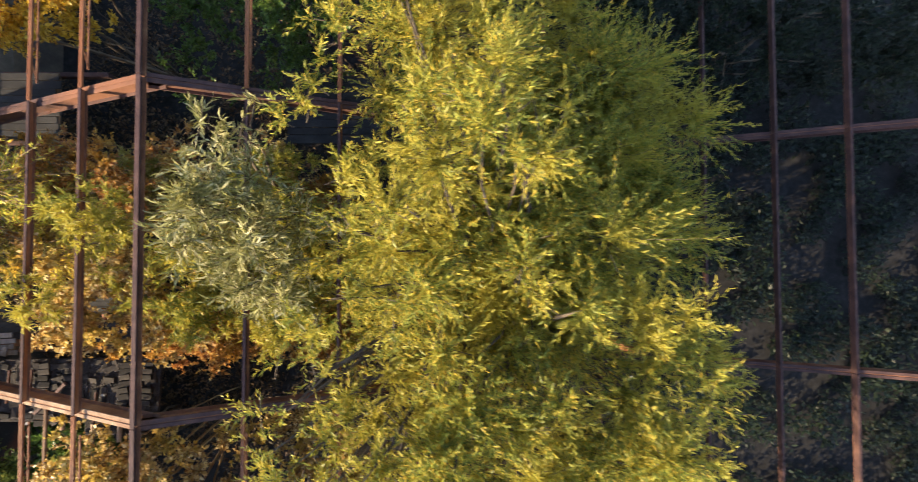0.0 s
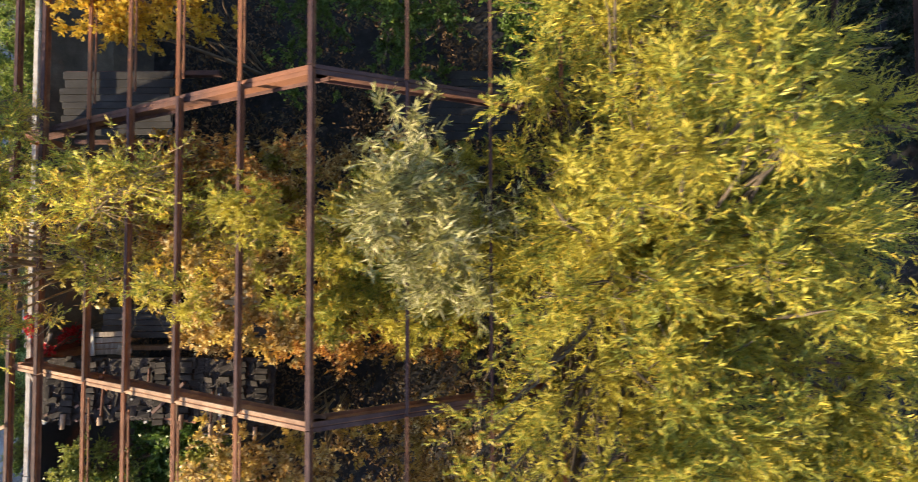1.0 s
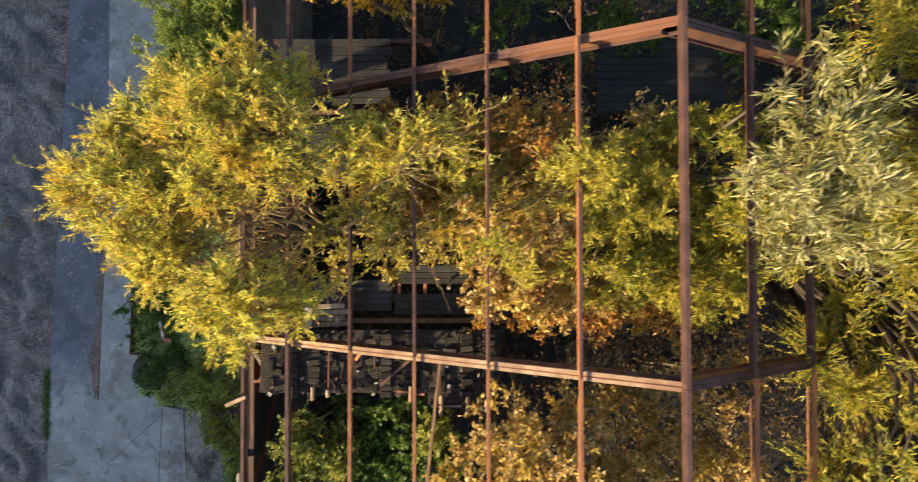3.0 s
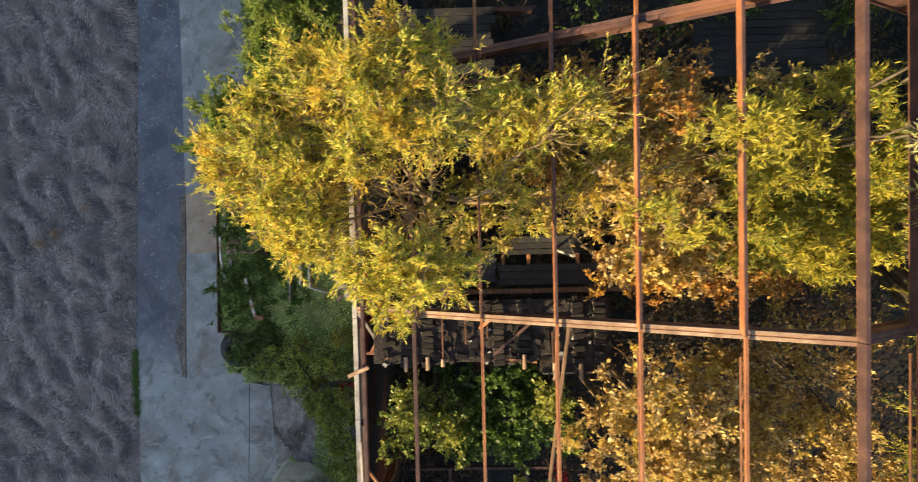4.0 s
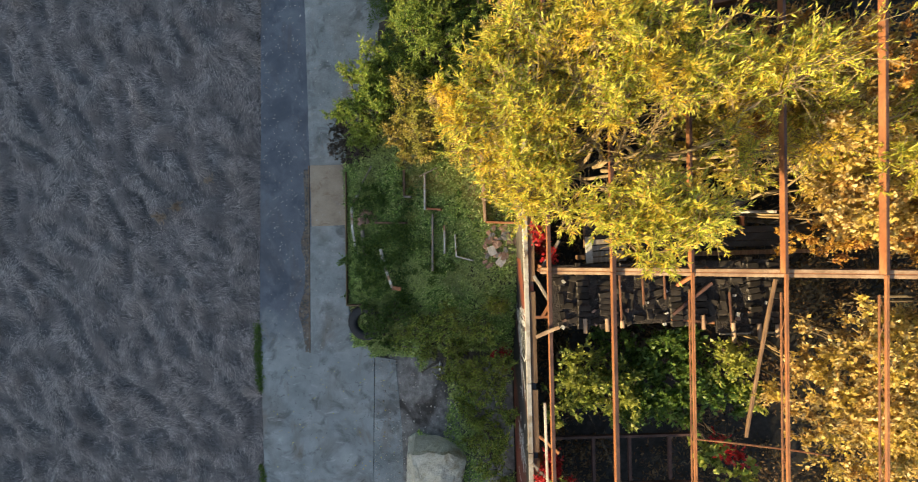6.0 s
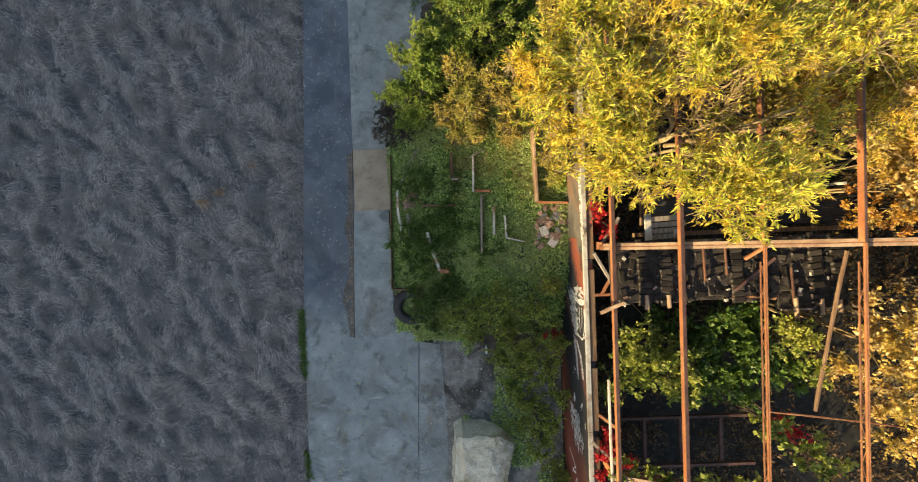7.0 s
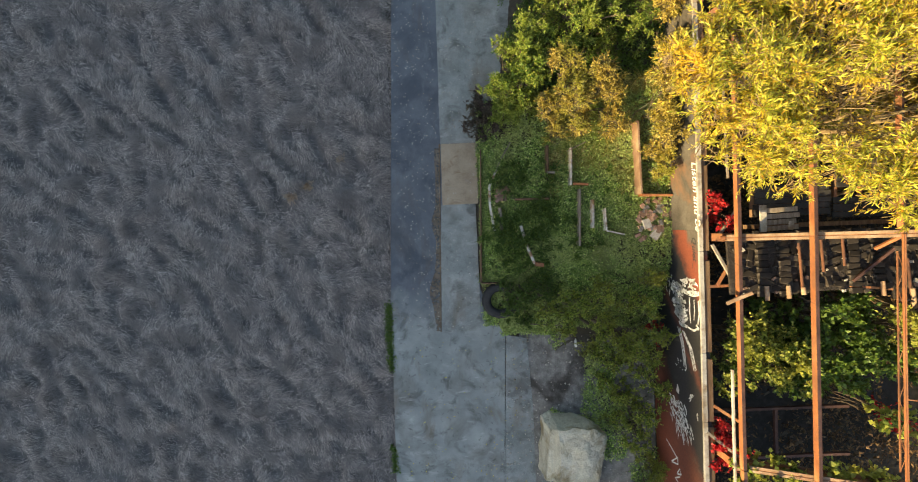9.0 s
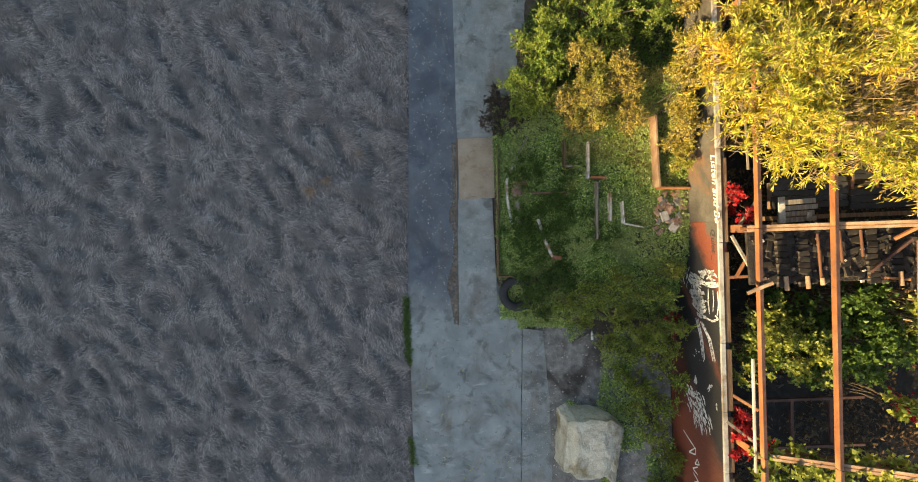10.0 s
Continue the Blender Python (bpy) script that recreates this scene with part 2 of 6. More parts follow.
M_STONE = surface("pale limestone", [(0.44, 0.39, 0.29), (0.60, 0.55, 0.43), (0.70, 0.66, 0.55)], 1.6, 30, bumpy=0.9, depth=0.03, stain=(0.30, 0.23, 0.13), stain_at=(0.5, 0.66), stain_scale=1.5)
# grey boards whose colour also carries the shade over the decks
M_SLATE = surface("grey deck boards darkened for shade", [(0.022, 0.021, 0.021), (0.038, 0.036, 0.035), (0.065, 0.061, 0.058)], 2, 50, (0.62, 0.9, 0.62), vary=0.15)
M_TYRE = surface("perished black rubber", [(0.018, 0.018, 0.02), (0.026, 0.026, 0.028), (0.04, 0.04, 0.04)], 5, 60, rough=0.7)
M_BARK = surface("grey-brown bark", [(0.06, 0.045, 0.033), (0.105, 0.08, 0.057), (0.17, 0.14, 0.105)], 6, 60, (1, 1, 0.3), bumpy=0.8)
M_PALEBARK = surface("ochre bark", [(0.17, 0.115, 0.06), (0.28, 0.195, 0.10), (0.40, 0.31, 0.18)], 6, 60, (1, 1, 0.3), bumpy=0.6)
M_HILL = surface("wooded hillside", [(0.02, 0.028, 0.014), (0.04, 0.05, 0.022), (0.07, 0.065, 0.03)], 0.15, 2.0, bumpy=1.0)
M_PLASTIC = surface("white plastic", [(0.55, 0.6, 0.58), (0.62, 0.66, 0.64), (0.7, 0.72, 0.7)], 3, 30, rough=0.4)

L_WILLOW = leaf_material("yellowing willow leaves", [(0.0, (0.12, 0.16, 0.032)), (0.4, (0.30, 0.32, 0.05)), (0.75, (0.48, 0.425, 0.06)), (1.0, (0.68, 0.46, 0.06))],
                         (0.51, 0.43, 0.06), 1.0, rough=0.45)
L_GOLD = leaf_material("golden willow leaves", [(0.0, (0.27, 0.33, 0.045)), (0.35, (0.52, 0.54, 0.075)), (0.72, (0.88, 0.79, 0.15)), (0.9, (0.89, 0.68, 0.12)), (1.0, (0.82, 0.42, 0.06))],
                       (0.82, 0.53, 0.07), 1.2, 0.48, patch_at=(0.50, 0.66))
L_SILVER = leaf_material("silvery willow leaves", [(0.0, (0.13, 0.14, 0.04)), (0.5, (0.29, 0.28, 0.09)), (1.0, (0.66, 0.60, 0.34))], (0.27, 0.25, 0.07), 1.5, 0.26, 0.48)
L_BROWN = leaf_material("coppery dry leaves", [(0.0, (0.242, 0.121, 0.039)), (0.4, (0.522, 0.329, 0.097)), (0.8, (0.716, 0.522, 0.194)), (1.0, (0.851, 0.716, 0.407))], (0.658, 0.494, 0.097), 1.3)
L_RUSSET = leaf_material("russet leaves", [(0.0, (0.22, 0.08, 0.03)), (0.4, (0.46, 0.20, 0.05)), (0.8, (0.62, 0.33, 0.08)), (1.0, (0.72, 0.48, 0.16))], (0.50, 0.30, 0.05), 1.3)
# brown litter, dimmed by half for the shade on the ruin floor
L_LITTER = leaf_material("brown leaf litter dimmed for shade", [(0.0, (0.035, 0.02, 0.01)), (0.5, (0.08, 0.045, 0.02)), (1.0, (0.18, 0.11, 0.05))], (0.045, 0.038, 0.016), 1.0, 0.15, 0.7)
# leaf colour holds the shade of the eastern bay
L_SHADE = leaf_material("blue-green leaves darkened for shade", [(0.0, (0.010, 0.018, 0.012)), (0.5, (0.020, 0.034, 0.020)), (1.0, (0.04, 0.055, 0.025))], (0.022, 0.03, 0.022), 0.6)
L_AMBER = leaf_material("amber leaves", [(0.0, (0.42, 0.22, 0.02)), (0.5, (0.66, 0.42, 0.03)), (1.0, (0.76, 0.55, 0.07))], (0.55, 0.38, 0.04), 1.3)
L_GREEN = leaf_material("mid green leaves", [(0.0, (0.05, 0.09, 0.02)), (0.5, (0.19, 0.25, 0.045)), (1.0, (0.46, 0.46, 0.11))], (0.40, 0.39, 0.08), 0.9)
L_HEDGE = leaf_material("fresh green shrub leaves", [(0.0, (0.05, 0.10, 0.02)), (0.5, (0.19, 0.29, 0.05)), (0.9, (0.42, 0.49, 0.11)), (1.0, (0.55, 0.50, 0.12))], (0.30, 0.36, 0.07), 0.9)
L_DEEP = leaf_material("deep green leaves", [(0.0, (0.047, 0.088, 0.022)), (0.5, (0.088, 0.162, 0.034)), (1.0, (0.176, 0.243, 0.047))], (0.121, 0.189, 0.038), 1.1)
L_BUSH = leaf_material("olive shrub leaves", [(0.0, (0.051, 0.091, 0.02)), (0.5, (0.221, 0.31, 0.051)), (0.9, (0.517, 0.569, 0.116)), (1.0, (0.517, 0.44, 0.077))], (0.258, 0.272, 0.051), 0.9)
L_WEED = leaf_material("bank weeds", [(0.0, (0.065, 0.13, 0.032)), (0.5, (0.26, 0.405, 0.09)), (0.9, (0.585, 0.73, 0.212)), (1.0, (0.844, 0.812, 0.39))], (0.405, 0.455, 0.162), 0.8, 0.25)
L_TUFT = leaf_material("bleached straw", [(0.0, (0.36, 0.25, 0.17)), (0.5, (0.5, 0.36, 0.26)), (1.0, (0.62, 0.48, 0.36))], None, 1, 0.2, 0.7)
L_RED = leaf_material("crimson creeper leaves", [(0.0, (0.289, 0.013, 0.017)), (0.6, (0.527, 0.025, 0.034)), (1.0, (0.612, 0.068, 0.06))])
L_OCHRE = leaf_material("ochre grass and leaves", [(0.0, (0.26, 0.19, 0.04)), (0.5, (0.50, 0.39, 0.08)), (1.0, (0.68, 0.55, 0.18))], (0.34, 0.35, 0.06), 1.2)
L_DUSK = leaf_material("withered purple-brown leaves", [(0.0, (0.045, 0.033, 0.033)), (0.6, (0.105, 0.075, 0.068)), (1.0, (0.21, 0.15, 0.12))], (0.075, 0.068, 0.045), 2.0, 0.2, 0.7)
L_BLADE = leaf_material("long bank grass", [(0.0, (0.053, 0.098, 0.027)), (0.5, (0.195, 0.3, 0.075)), (0.88, (0.42, 0.525, 0.165)), (1.0, (0.87, 0.78, 0.48))], (0.255, 0.285, 0.105), 0.9, 0.3)
L_DRYBLADE = leaf_material("long ochre grass", [(0.0, (0.12, 0.10, 0.03)), (0.5, (0.36, 0.29, 0.08)), (1.0, (0.66, 0.55, 0.26))], (0.22, 0.26, 0.06), 1.1, 0.3)


# ---- builders ----
rng = np.random.default_rng(7)


def thing(name, label, category, at=(0, 0, 0), group="", kind=""):
    e = new(name)
    e.location = at
    return tagged(e, label, category, group, kind)


def mesh_of(name, verts, faces, mat, smooth=False):
    me = bpy.data.meshes.new(name)
    me.from_pydata([tuple(v) for v in verts], [], [tuple(f) for f in faces])
    me.materials.append(mat)
    if smooth:
        me.shade_smooth()
    return me


def fast_mesh(name, verts, quads, mat, smooth=False):
    """A mesh from arrays: verts (n, 3) and faces (m, 3 or 4)."""
    verts, quads = np.asarray(verts, np.float32), np.asarray(quads, np.int32)
    me = bpy.data.meshes.new(name)
    k = quads.shape[1]
    me.vertices.add(len(verts))
    me.vertices.foreach_set("co", verts.ravel())
    me.loops.add(quads.size)
    me.loops.foreach_set("vertex_index", quads.ravel())
    me.polygons.add(len(quads))
    me.polygons.foreach_set("loop_start", np.arange(0, quads.size, k, dtype=np.int32))
    me.update(calc_edges=True)
    me.materials.append(mat)
    if smooth:
        me.shade_smooth()
    return me


def part_mesh(name, me, parent, label=""):
    ob = new(name, me)
    ob.parent = parent
    return tagged(ob, label)


def part(name, bm, material, parent, label=""):
    me = bpy.data.meshes.new(name)
    bm.to_mesh(me)
    bm.free()
    me.materials.append(material)
    return part_mesh(name, me, parent, label)


def add_box(bm, lo, hi, bevel=0.0, wobble=0.0, m=None):
    r = bmesh.ops.create_cube(bm, size=1)
    vs = r["verts"]
    for v in vs:
        v.co = Vector([lo[i] + (hi[i] - lo[i]) * (v.co[i] + 0.5) for i in range(3)])
    if bevel:
        es = list({e for v in vs for e in v.link_edges})
        out = bmesh.ops.bevel(bm, geom=es, offset=bevel, segments=1, affect="EDGES")
        vs = list({v for f in out["faces"] for v in f.verts} | {v for v in vs if v.is_valid})
    for v in vs:
        if wobble:
            v.co += Vector((random.uniform(-wobble, wobble), random.uniform(-wobble, wobble), random.uniform(-wobble, wobble)))
        if m:
            v.co = m @ v.co
    return vs


def axes_to(a, b, up=(0, 0, 1)):
    """Pose at a whose y runs to b and whose z is as near to up as can be; and the length."""
    a, b = Vector(a), Vector(b)
    y = (b - a).normalized()
    up = Vector(up) if abs(y.dot(Vector(up))) < 0.98 else Vector((1, 0, 0))
    x = y.cross(up).normalized()
    z = x.cross(y)
    m = Matrix((x, y, z)).transposed().to_4x4()
    m.translation = a
    return m, (b - a).length


def bar(bm, a, b, w, h, bevel=0.004, drop=0.0, side=0.0, sag=0.0, cuts=0):
    """A bar of width w and height h from a to b; its top lies drop under the line; worn a little by sag in the middle."""
    m, l = axes_to(a, b)
    n = max(1, cuts)
    prof = [(-w / 2 + side, -h - drop), (w / 2 + side, -h - drop), (w / 2 + side, -drop), (-w / 2 + side, -drop)]
    if bevel:
        c = bevel
        p2 = []
        for (x, z), (sx, sz) in zip(prof, ((1, 1), (-1, 1), (-1, -1), (1, -1))):
            p2 += [(x + sx * c, z), (x, z + sz * c)] if sx * sz < 0 else [(x, z + sz * c), (x + sx * c, z)]
        prof = p2
    rings = []
    for i in range(n + 1):
        f = i / n
        d = -sag * 4 * f * (1 - f) + (random.uniform(-1, 1) * sag * 0.25 if 0 < i < n else 0)
        rings.append([bm.verts.new(m @ Vector((x + (random.uniform(-1, 1) * sag * 0.3 if 0 < i < n else 0), l * f, z + d))) for x, z in prof])
    k = len(prof)
    for r0, r1 in zip(rings, rings[1:]):
        for j in range(k):
            bm.faces.new((r0[j], r0[(j + 1) % k], r1[(j + 1) % k], r1[j]))
    bm.faces.new(rings[0][::-1])
    bm.faces.new(rings[-1])


def bar_part(name, a, b, w, h, mat, parent, label="", **kw):
    bm = bmesh.new()
    bar(bm, a, b, w, h, **kw)
    bmesh.ops.recalc_face_normals(bm, faces=bm.faces)
    return part(name, bm, mat, parent, label)


def tubes(name, lines, mat, sides=5):
    """Many tapered tubes in one mesh: lines of (points, radii)."""
    V, F, off = [], [], 0
    ang = np.arange(sides) * 2 * np.pi / sides
    for pts, rad in lines:
        pts, rad = np.asarray(pts, float), np.asarray(rad, float)
        d = np.gradient(pts, axis=0)
        d /= np.linalg.norm(d, axis=1)[:, None] + 1e-9
        ref = np.where(np.abs(d[:, 2:3]) > 0.9, [[1.0, 0, 0]], [[0, 0, 1.0]])
        u = np.cross(d, ref)
        u /= np.linalg.norm(u, axis=1)[:, None] + 1e-9
        w = np.cross(d, u)
        ring = pts[:, None] + rad[:, None, None] * (np.cos(ang)[None, :, None] * u[:, None] + np.sin(ang)[None, :, None] * w[:, None])
        V.append(ring.reshape(-1, 3))
        n = len(pts)
        i, j = np.meshgrid(np.arange(n - 1), np.arange(sides), indexing="ij")
        a = off + i * sides + j
        b = off + i * sides + (j + 1) % sides
        F.append(np.stack([a, b, b + sides, a + sides], -1).reshape(-1, 4))
        off += n * sides
    return fast_mesh(name, np.concatenate(V), np.concatenate(F), mat, True)


def unit(v):
    return v / (np.linalg.norm(v, axis=-1, keepdims=True) + 1e-9)


def leaves(name, P, D, N, L, W, mat, curl=0.12):
    """A four-cornered, folded blade for every point P, along D, facing N."""
    S = unit(np.cross(D, N))
    N = np.cross(S, D)
    L, W = L[:, None], W[:, None]
    mid = P + D * L * 0.42
    q = np.stack([P, mid - S * W / 2 + N * W * 0.18, P + D * L - N * L * curl, mid + S * W / 2 + N * W * 0.18], 1).reshape(-1, 3)
    f = np.arange(len(q)).reshape(-1, 4)
    return fast_mesh(name, q, f, mat)


# length, width, leaves along a metre of shoot, shoot length, droop, angle out from the shoot
STYLES = {
    "willow": (0.120, 0.025, 50, 0.50, 0.12, 0.85),
    "silver": (0.150, 0.022, 44, 0.50, 0.05, 0.85),
    "broad": (0.085, 0.055, 40, 0.42, 0.12, 1.2),
    "small": (0.055, 0.034, 64, 0.36, 0.10, 1.1),
    "maple": (0.13, 0.12, 20, 0.45, 0.15, 1.2),
    "sprig": (0.06, 0.012, 70, 0.40, 0.0, 0.5),
}


def plant(name, label, category, foot, lobes, style, mat, count, bark=None, group="", seed=1, lean_up=0.5, limbs=True, size=1.0, twigs=0.25, fill=0.55, trunk=0.07, reach=1.0, hollows=()):
    """A shrub or tree: foot on the ground, lobes of (x, y, z, radius across, radius up) that its shoots fill. count: shoots."""
    g = np.random.default_rng(seed)
    L0, W0, per, shoot, droop, out = STYLES[style]
    L0, W0 = L0 * size, W0 * size
    lobes = np.array(lobes, float)
    foot = np.array(foot, float)
    share = lobes[:, 3] ** 2
    share /= share.sum()
    # smaller tufts over each lobe give the uneven outline
    tufts = []
    for lob, s in zip(lobes, share):
        k = max(6, int(70 * s * len(lobes) ** 0.6))
        d = unit(g.normal(size=(k, 3)) + [0, 0, 0.45])
        rr = g.uniform(0.3, 0.98, k)[:, None]
        c = lob[:3] + d * rr * np.array([lob[3], lob[3], lob[4]])
        tufts.append(np.c_[c, lob[3] * g.uniform(0.20, 0.42, k)])
    tufts = np.concatenate(tufts)
    tufts[:, 2] = np.maximum(tufts[:, 2], foot[2] + 0.12)
    w = tufts[:, 3] ** 2
    pick = g.choice(len(tufts), count, p=w / w.sum())
    for hx, hy, hr, hz in hollows:                    # gaps in the crown where only bare wood shows
        pick = pick[(((tufts[pick, :2] - [hx, hy]) ** 2).sum(1) > hr ** 2 * g.uniform(0.6, 1.0, len(pick))) | (tufts[pick, 2] < hz)]
    count = len(pick)
    c, r = tufts[pick, :3], tufts[pick, 3]
    own = np.argmin(((tufts[pick, None, :3] - lobes[None, :, :3]) ** 2).sum(-1), 1)
    away = unit(c - lobes[own, :3] + [0, 0, 0.1])
    d = unit(g.normal(size=(count, 3)) * 0.95 + away * 0.55 + [0, 0, lean_up])
    start = c + d * (r * g.uniform(0.0, fill, count))[:, None] - d * 0.1
    ln = shoot * reach * g.uniform(0.45, 1.1, count) * np.clip(r / 0.4, 0.5, 1.4)
    n = np.maximum(4, (ln * per).astype(int))
    idx = np.repeat(np.arange(count), n)
    pos = np.concatenate([(np.arange(k) + 0.5) / k for k in n])
    bend = np.array([0, 0, -1.0]) * droop
    sway = g.normal(size=(count, 3)) * 0.12
    def along(i, f):
        return start[i] + d[i] * (ln[i] * f)[:, None] + (bend + sway[i]) * (ln[i] * f ** 2)[:, None]
    P = along(idx, pos)
    T = unit(d[idx] + 2 * (bend + sway[idx]) * pos[:, None])
    side = unit(np.cross(T, g.normal(size=T.shape)))
    D = unit(T + side * (out * g.uniform(0.5, 1.3, len(T)))[:, None] + [0, 0, -droop * 0.6])
    Nn = unit(g.normal(size=T.shape) * 0.9 + [-0.25, -0.1, 0.8])
    size_l = g.uniform(0.65, 1.2, len(T)) * np.where(pos > 0.85, 0.8, 1.0)
    base_e = thing(name, label, category, (0, 0, 0), group)
    part_mesh("crown", leaves("crown", P, D, Nn, L0 * size_l, W0 * size_l * g.uniform(0.8, 1.2, len(T)), mat), base_e)
    if limbs:
        spread = 0.05 if trunk > 0.09 else 0.22
        order = g.permutation(len(tufts))[: max(6, int(len(tufts) * 0.28))]
        lines = []
        for t in tufts[order]:
            lob = lobes[np.argmin(((t[:3] - lobes[:, :3]) ** 2).sum(1))]
            f = np.linspace(0, 1, 8)[:, None]
            mid = np.array([*(foot[:2] * 0.6 + lob[:2] * 0.4), lob[2] - lob[4] * 0.5]) + g.normal(size=3) * lob[3] * [0.45, 0.45, 0.2]
            pts = (1 - f) ** 2 * (foot + g.normal(size=3) * [spread, spread, 0]) + 2 * f * (1 - f) * mid + f ** 2 * t[:3]
            pts[1:-1] += g.normal(size=(6, 3)) * 0.05
            lines.append((pts, np.linspace(trunk * g.uniform(0.3, 0.7), 0.006, 8)))
        lines[0] = (lines[0][0], lines[0][1] * 1.5)
        stem = part_mesh("trunk", tubes("trunk", lines[:1], bark or M_BARK, 8), base_e)
        for ln_ in lines[1:7]:
            part_mesh("limb", tubes("limb", [ln_], bark or M_BARK, 6), stem)
        if trunk > 0.09:
            tagged(part_mesh("branchwork", tubes("branchwork", lines[7:], M_BARK, 5), stem), kind="stuff")
    k = int(count * twigs)
    if k:
        sel = g.permutation(count)[:k]
        lines = []
        for i in sel:
            f = np.array([-0.5, 0.0, 0.5, 1.0])
            ii = np.full(4, i)
            lines.append((along(ii, f), np.array([0.007, 0.0055, 0.004, 0.002])))
        tagged(part_mesh("twigwork", tubes("twigwork", lines, bark or M_BARK, 3), base_e), kind="stuff")
    return base_e


# ---- ground ----
def lift(x, y):
    """Height of the ground: flat by the road, a bank up to the wall."""
    x, y = np.asarray(x, float), np.asarray(y, float)
    foot = np.interp(y, (3.4, 4.9, 7.3), (0.8, 1.4, 2.0))
    s = np.clip((x - foot) / (5.0 - foot), 0, 1)
    north = np.clip((y + 1.6) / 1.8, 0, 1)
    bank = np.where(x > foot, 0.2 + 1.75 * s, 0.0) * north + 0.95 * np.clip((x - 2.0) / 2.8, 0, 1) * (1 - north)
    bank = np.where(x > 5.25, 0.0, bank)
    return bank


def axis(lo, hi, step, far):
    return np.concatenate([-np.geomspace(far, abs(lo) + 2, 9), np.arange(lo, hi + step / 2, step), np.geomspace(hi + 2, far, 9)])


gx = axis(-18.0, 32.0, 0.25, 1500.0)
gx = np.sort(np.concatenate([gx, np.arange(-17.875, -0.5, 0.25)]))
gy = axis(-14.0, 18.0, 0.16, 1500.0)
GX, GY = np.meshgrid(gx, gy, indexing="ij")
GZ = lift(GX, GY) - 0.02
inside = (np.abs(GX) < 40) & (np.abs(GY) < 30)
GZ += np.where(inside & (GX > 1.0), rng.normal(size=GX.shape) * 0.02, 0)
verge = -1.66 + 0.045 * (GY - 1.0)                   # where the field meets the track
field = np.clip((verge - GX) / 0.4, 0, 1) * inside
wave = np.array([noise.noise(Vector((a * 2.4 + b * 1.1, b * 1.6 - a * 0.3, 0.0))) for a, b in zip(GX.ravel(), GY.ravel())]).reshape(GX.shape)
GZ += field * (0.07 + 0.18 * wave)
ii, jj = np.meshgrid(np.arange(len(gx) - 1), np.arange(len(gy) - 1), indexing="ij")
a = ii * len(gy) + jj
quads = np.stack([a, a + len(gy), a + len(gy) + 1, a + 1], -1).reshape(-1, 4)
ground = new("ground", fast_mesh("ground", np.stack([GX, GY, GZ], -1).reshape(-1, 3), quads, M_SOIL, True))
tagged(ground, "dark bare soil with leaf litter", "ground", kind="structure")

# unseen hill added to the west, its skyline shaped to shade the field
hv, hf, ny = [], [], 121
for i in range(ny):
    y = -180 + 2.5 * i
    near = y + 62.3                                  # where this piece of skyline throws its shadow on the wall
    edge_z = float(np.interp(near, (-60, -12, -1.5, 2.0, 4.3, 7.0, 60), (2.0, 3.1, 3.1, 1.7, 0.8, 0.0, -1.0)))
    top = edge_z + 39.6 + 0.3 * noise.noise(Vector((y * 0.15, 3, 0)))
    hv += [(-76, y, -1), (-80, y, top * 0.6), (-84, y, top), (-130, y, top * 0.9), (-200, y, -1)]
for i in range(ny - 1):
    for k in range(4):
        o = i * 5 + k
        hf.append((o, o + 1, o + 6, o + 5))
hill = new("backdrop", mesh_of("backdrop", hv, hf, M_HILL))
tagged(hill, "unseen wooded hillside added to shade the field", "hill", kind="structure")

# ---- the field of matted dry grass ----
n = 640000
fx, fy = rng.uniform(-17.5, -1.3, n), rng.uniform(-8.5, 10.0, n)
edge = -1.62 + 0.045 * (fy - 1.0) + 0.10 * np.sin(fy * 1.7) * np.sin(fy * 0.6 + 1)
wv = np.array([noise.noise(Vector((x * 2.4 + y * 1.1, y * 1.6 - x * 0.3, 0.0))) for x, y in zip(fx, fy)])
keep = (fx < edge + rng.normal(size=n) * 0.07) & (rng.random(n) < 0.76 + 0.85 * wv)
fx, fy, wv = fx[keep], fy[keep], wv[keep]
n = len(fx)
comb = np.array([noise.noise(Vector((x * 0.5, y * 0.5, 2.0))) + 0.6 * noise.noise(Vector((x * 1.6, y * 1.6, 7.0))) for x, y in zip(fx, fy)])
ang = comb * 2.4 - 0.9 + rng.normal(size=n) * 0.55
D = unit(np.stack([np.cos(ang), np.sin(ang), rng.uniform(0.05, 0.55, n) + 0.25 * wv], 1))
z0 = np.clip((-1.66 + 0.045 * (fy - 1.0) - fx) / 0.4, 0, 1) * (0.07 + 0.18 * wv) - 0.01
ln = rng.uniform(0.10, 0.26, n) * (1.0 + 0.4 * wv)
P = np.stack([fx, fy, z0], 1)
S = unit(np.cross(D, [[0, 0, 1.0]])) * (rng.uniform(0.0035, 0.0075, n))[:, None]
tri = np.stack([P - S, P + S, P + D * ln[:, None] - np.array([0, 0, 1.0]) * (ln * 0.28)[:, None]], 1).reshape(-1, 3)
grass = new("dry_grass", fast_mesh("dry_grass", tri, np.arange(len(tri)).reshape(-1, 3), M_STRAW))
tagged(grass, "field of matted grey-brown dry grass in shade", "grass", kind="stuff")
ground.data.materials.append(M_TURF)
which = np.zeros(len(quads), np.int32)
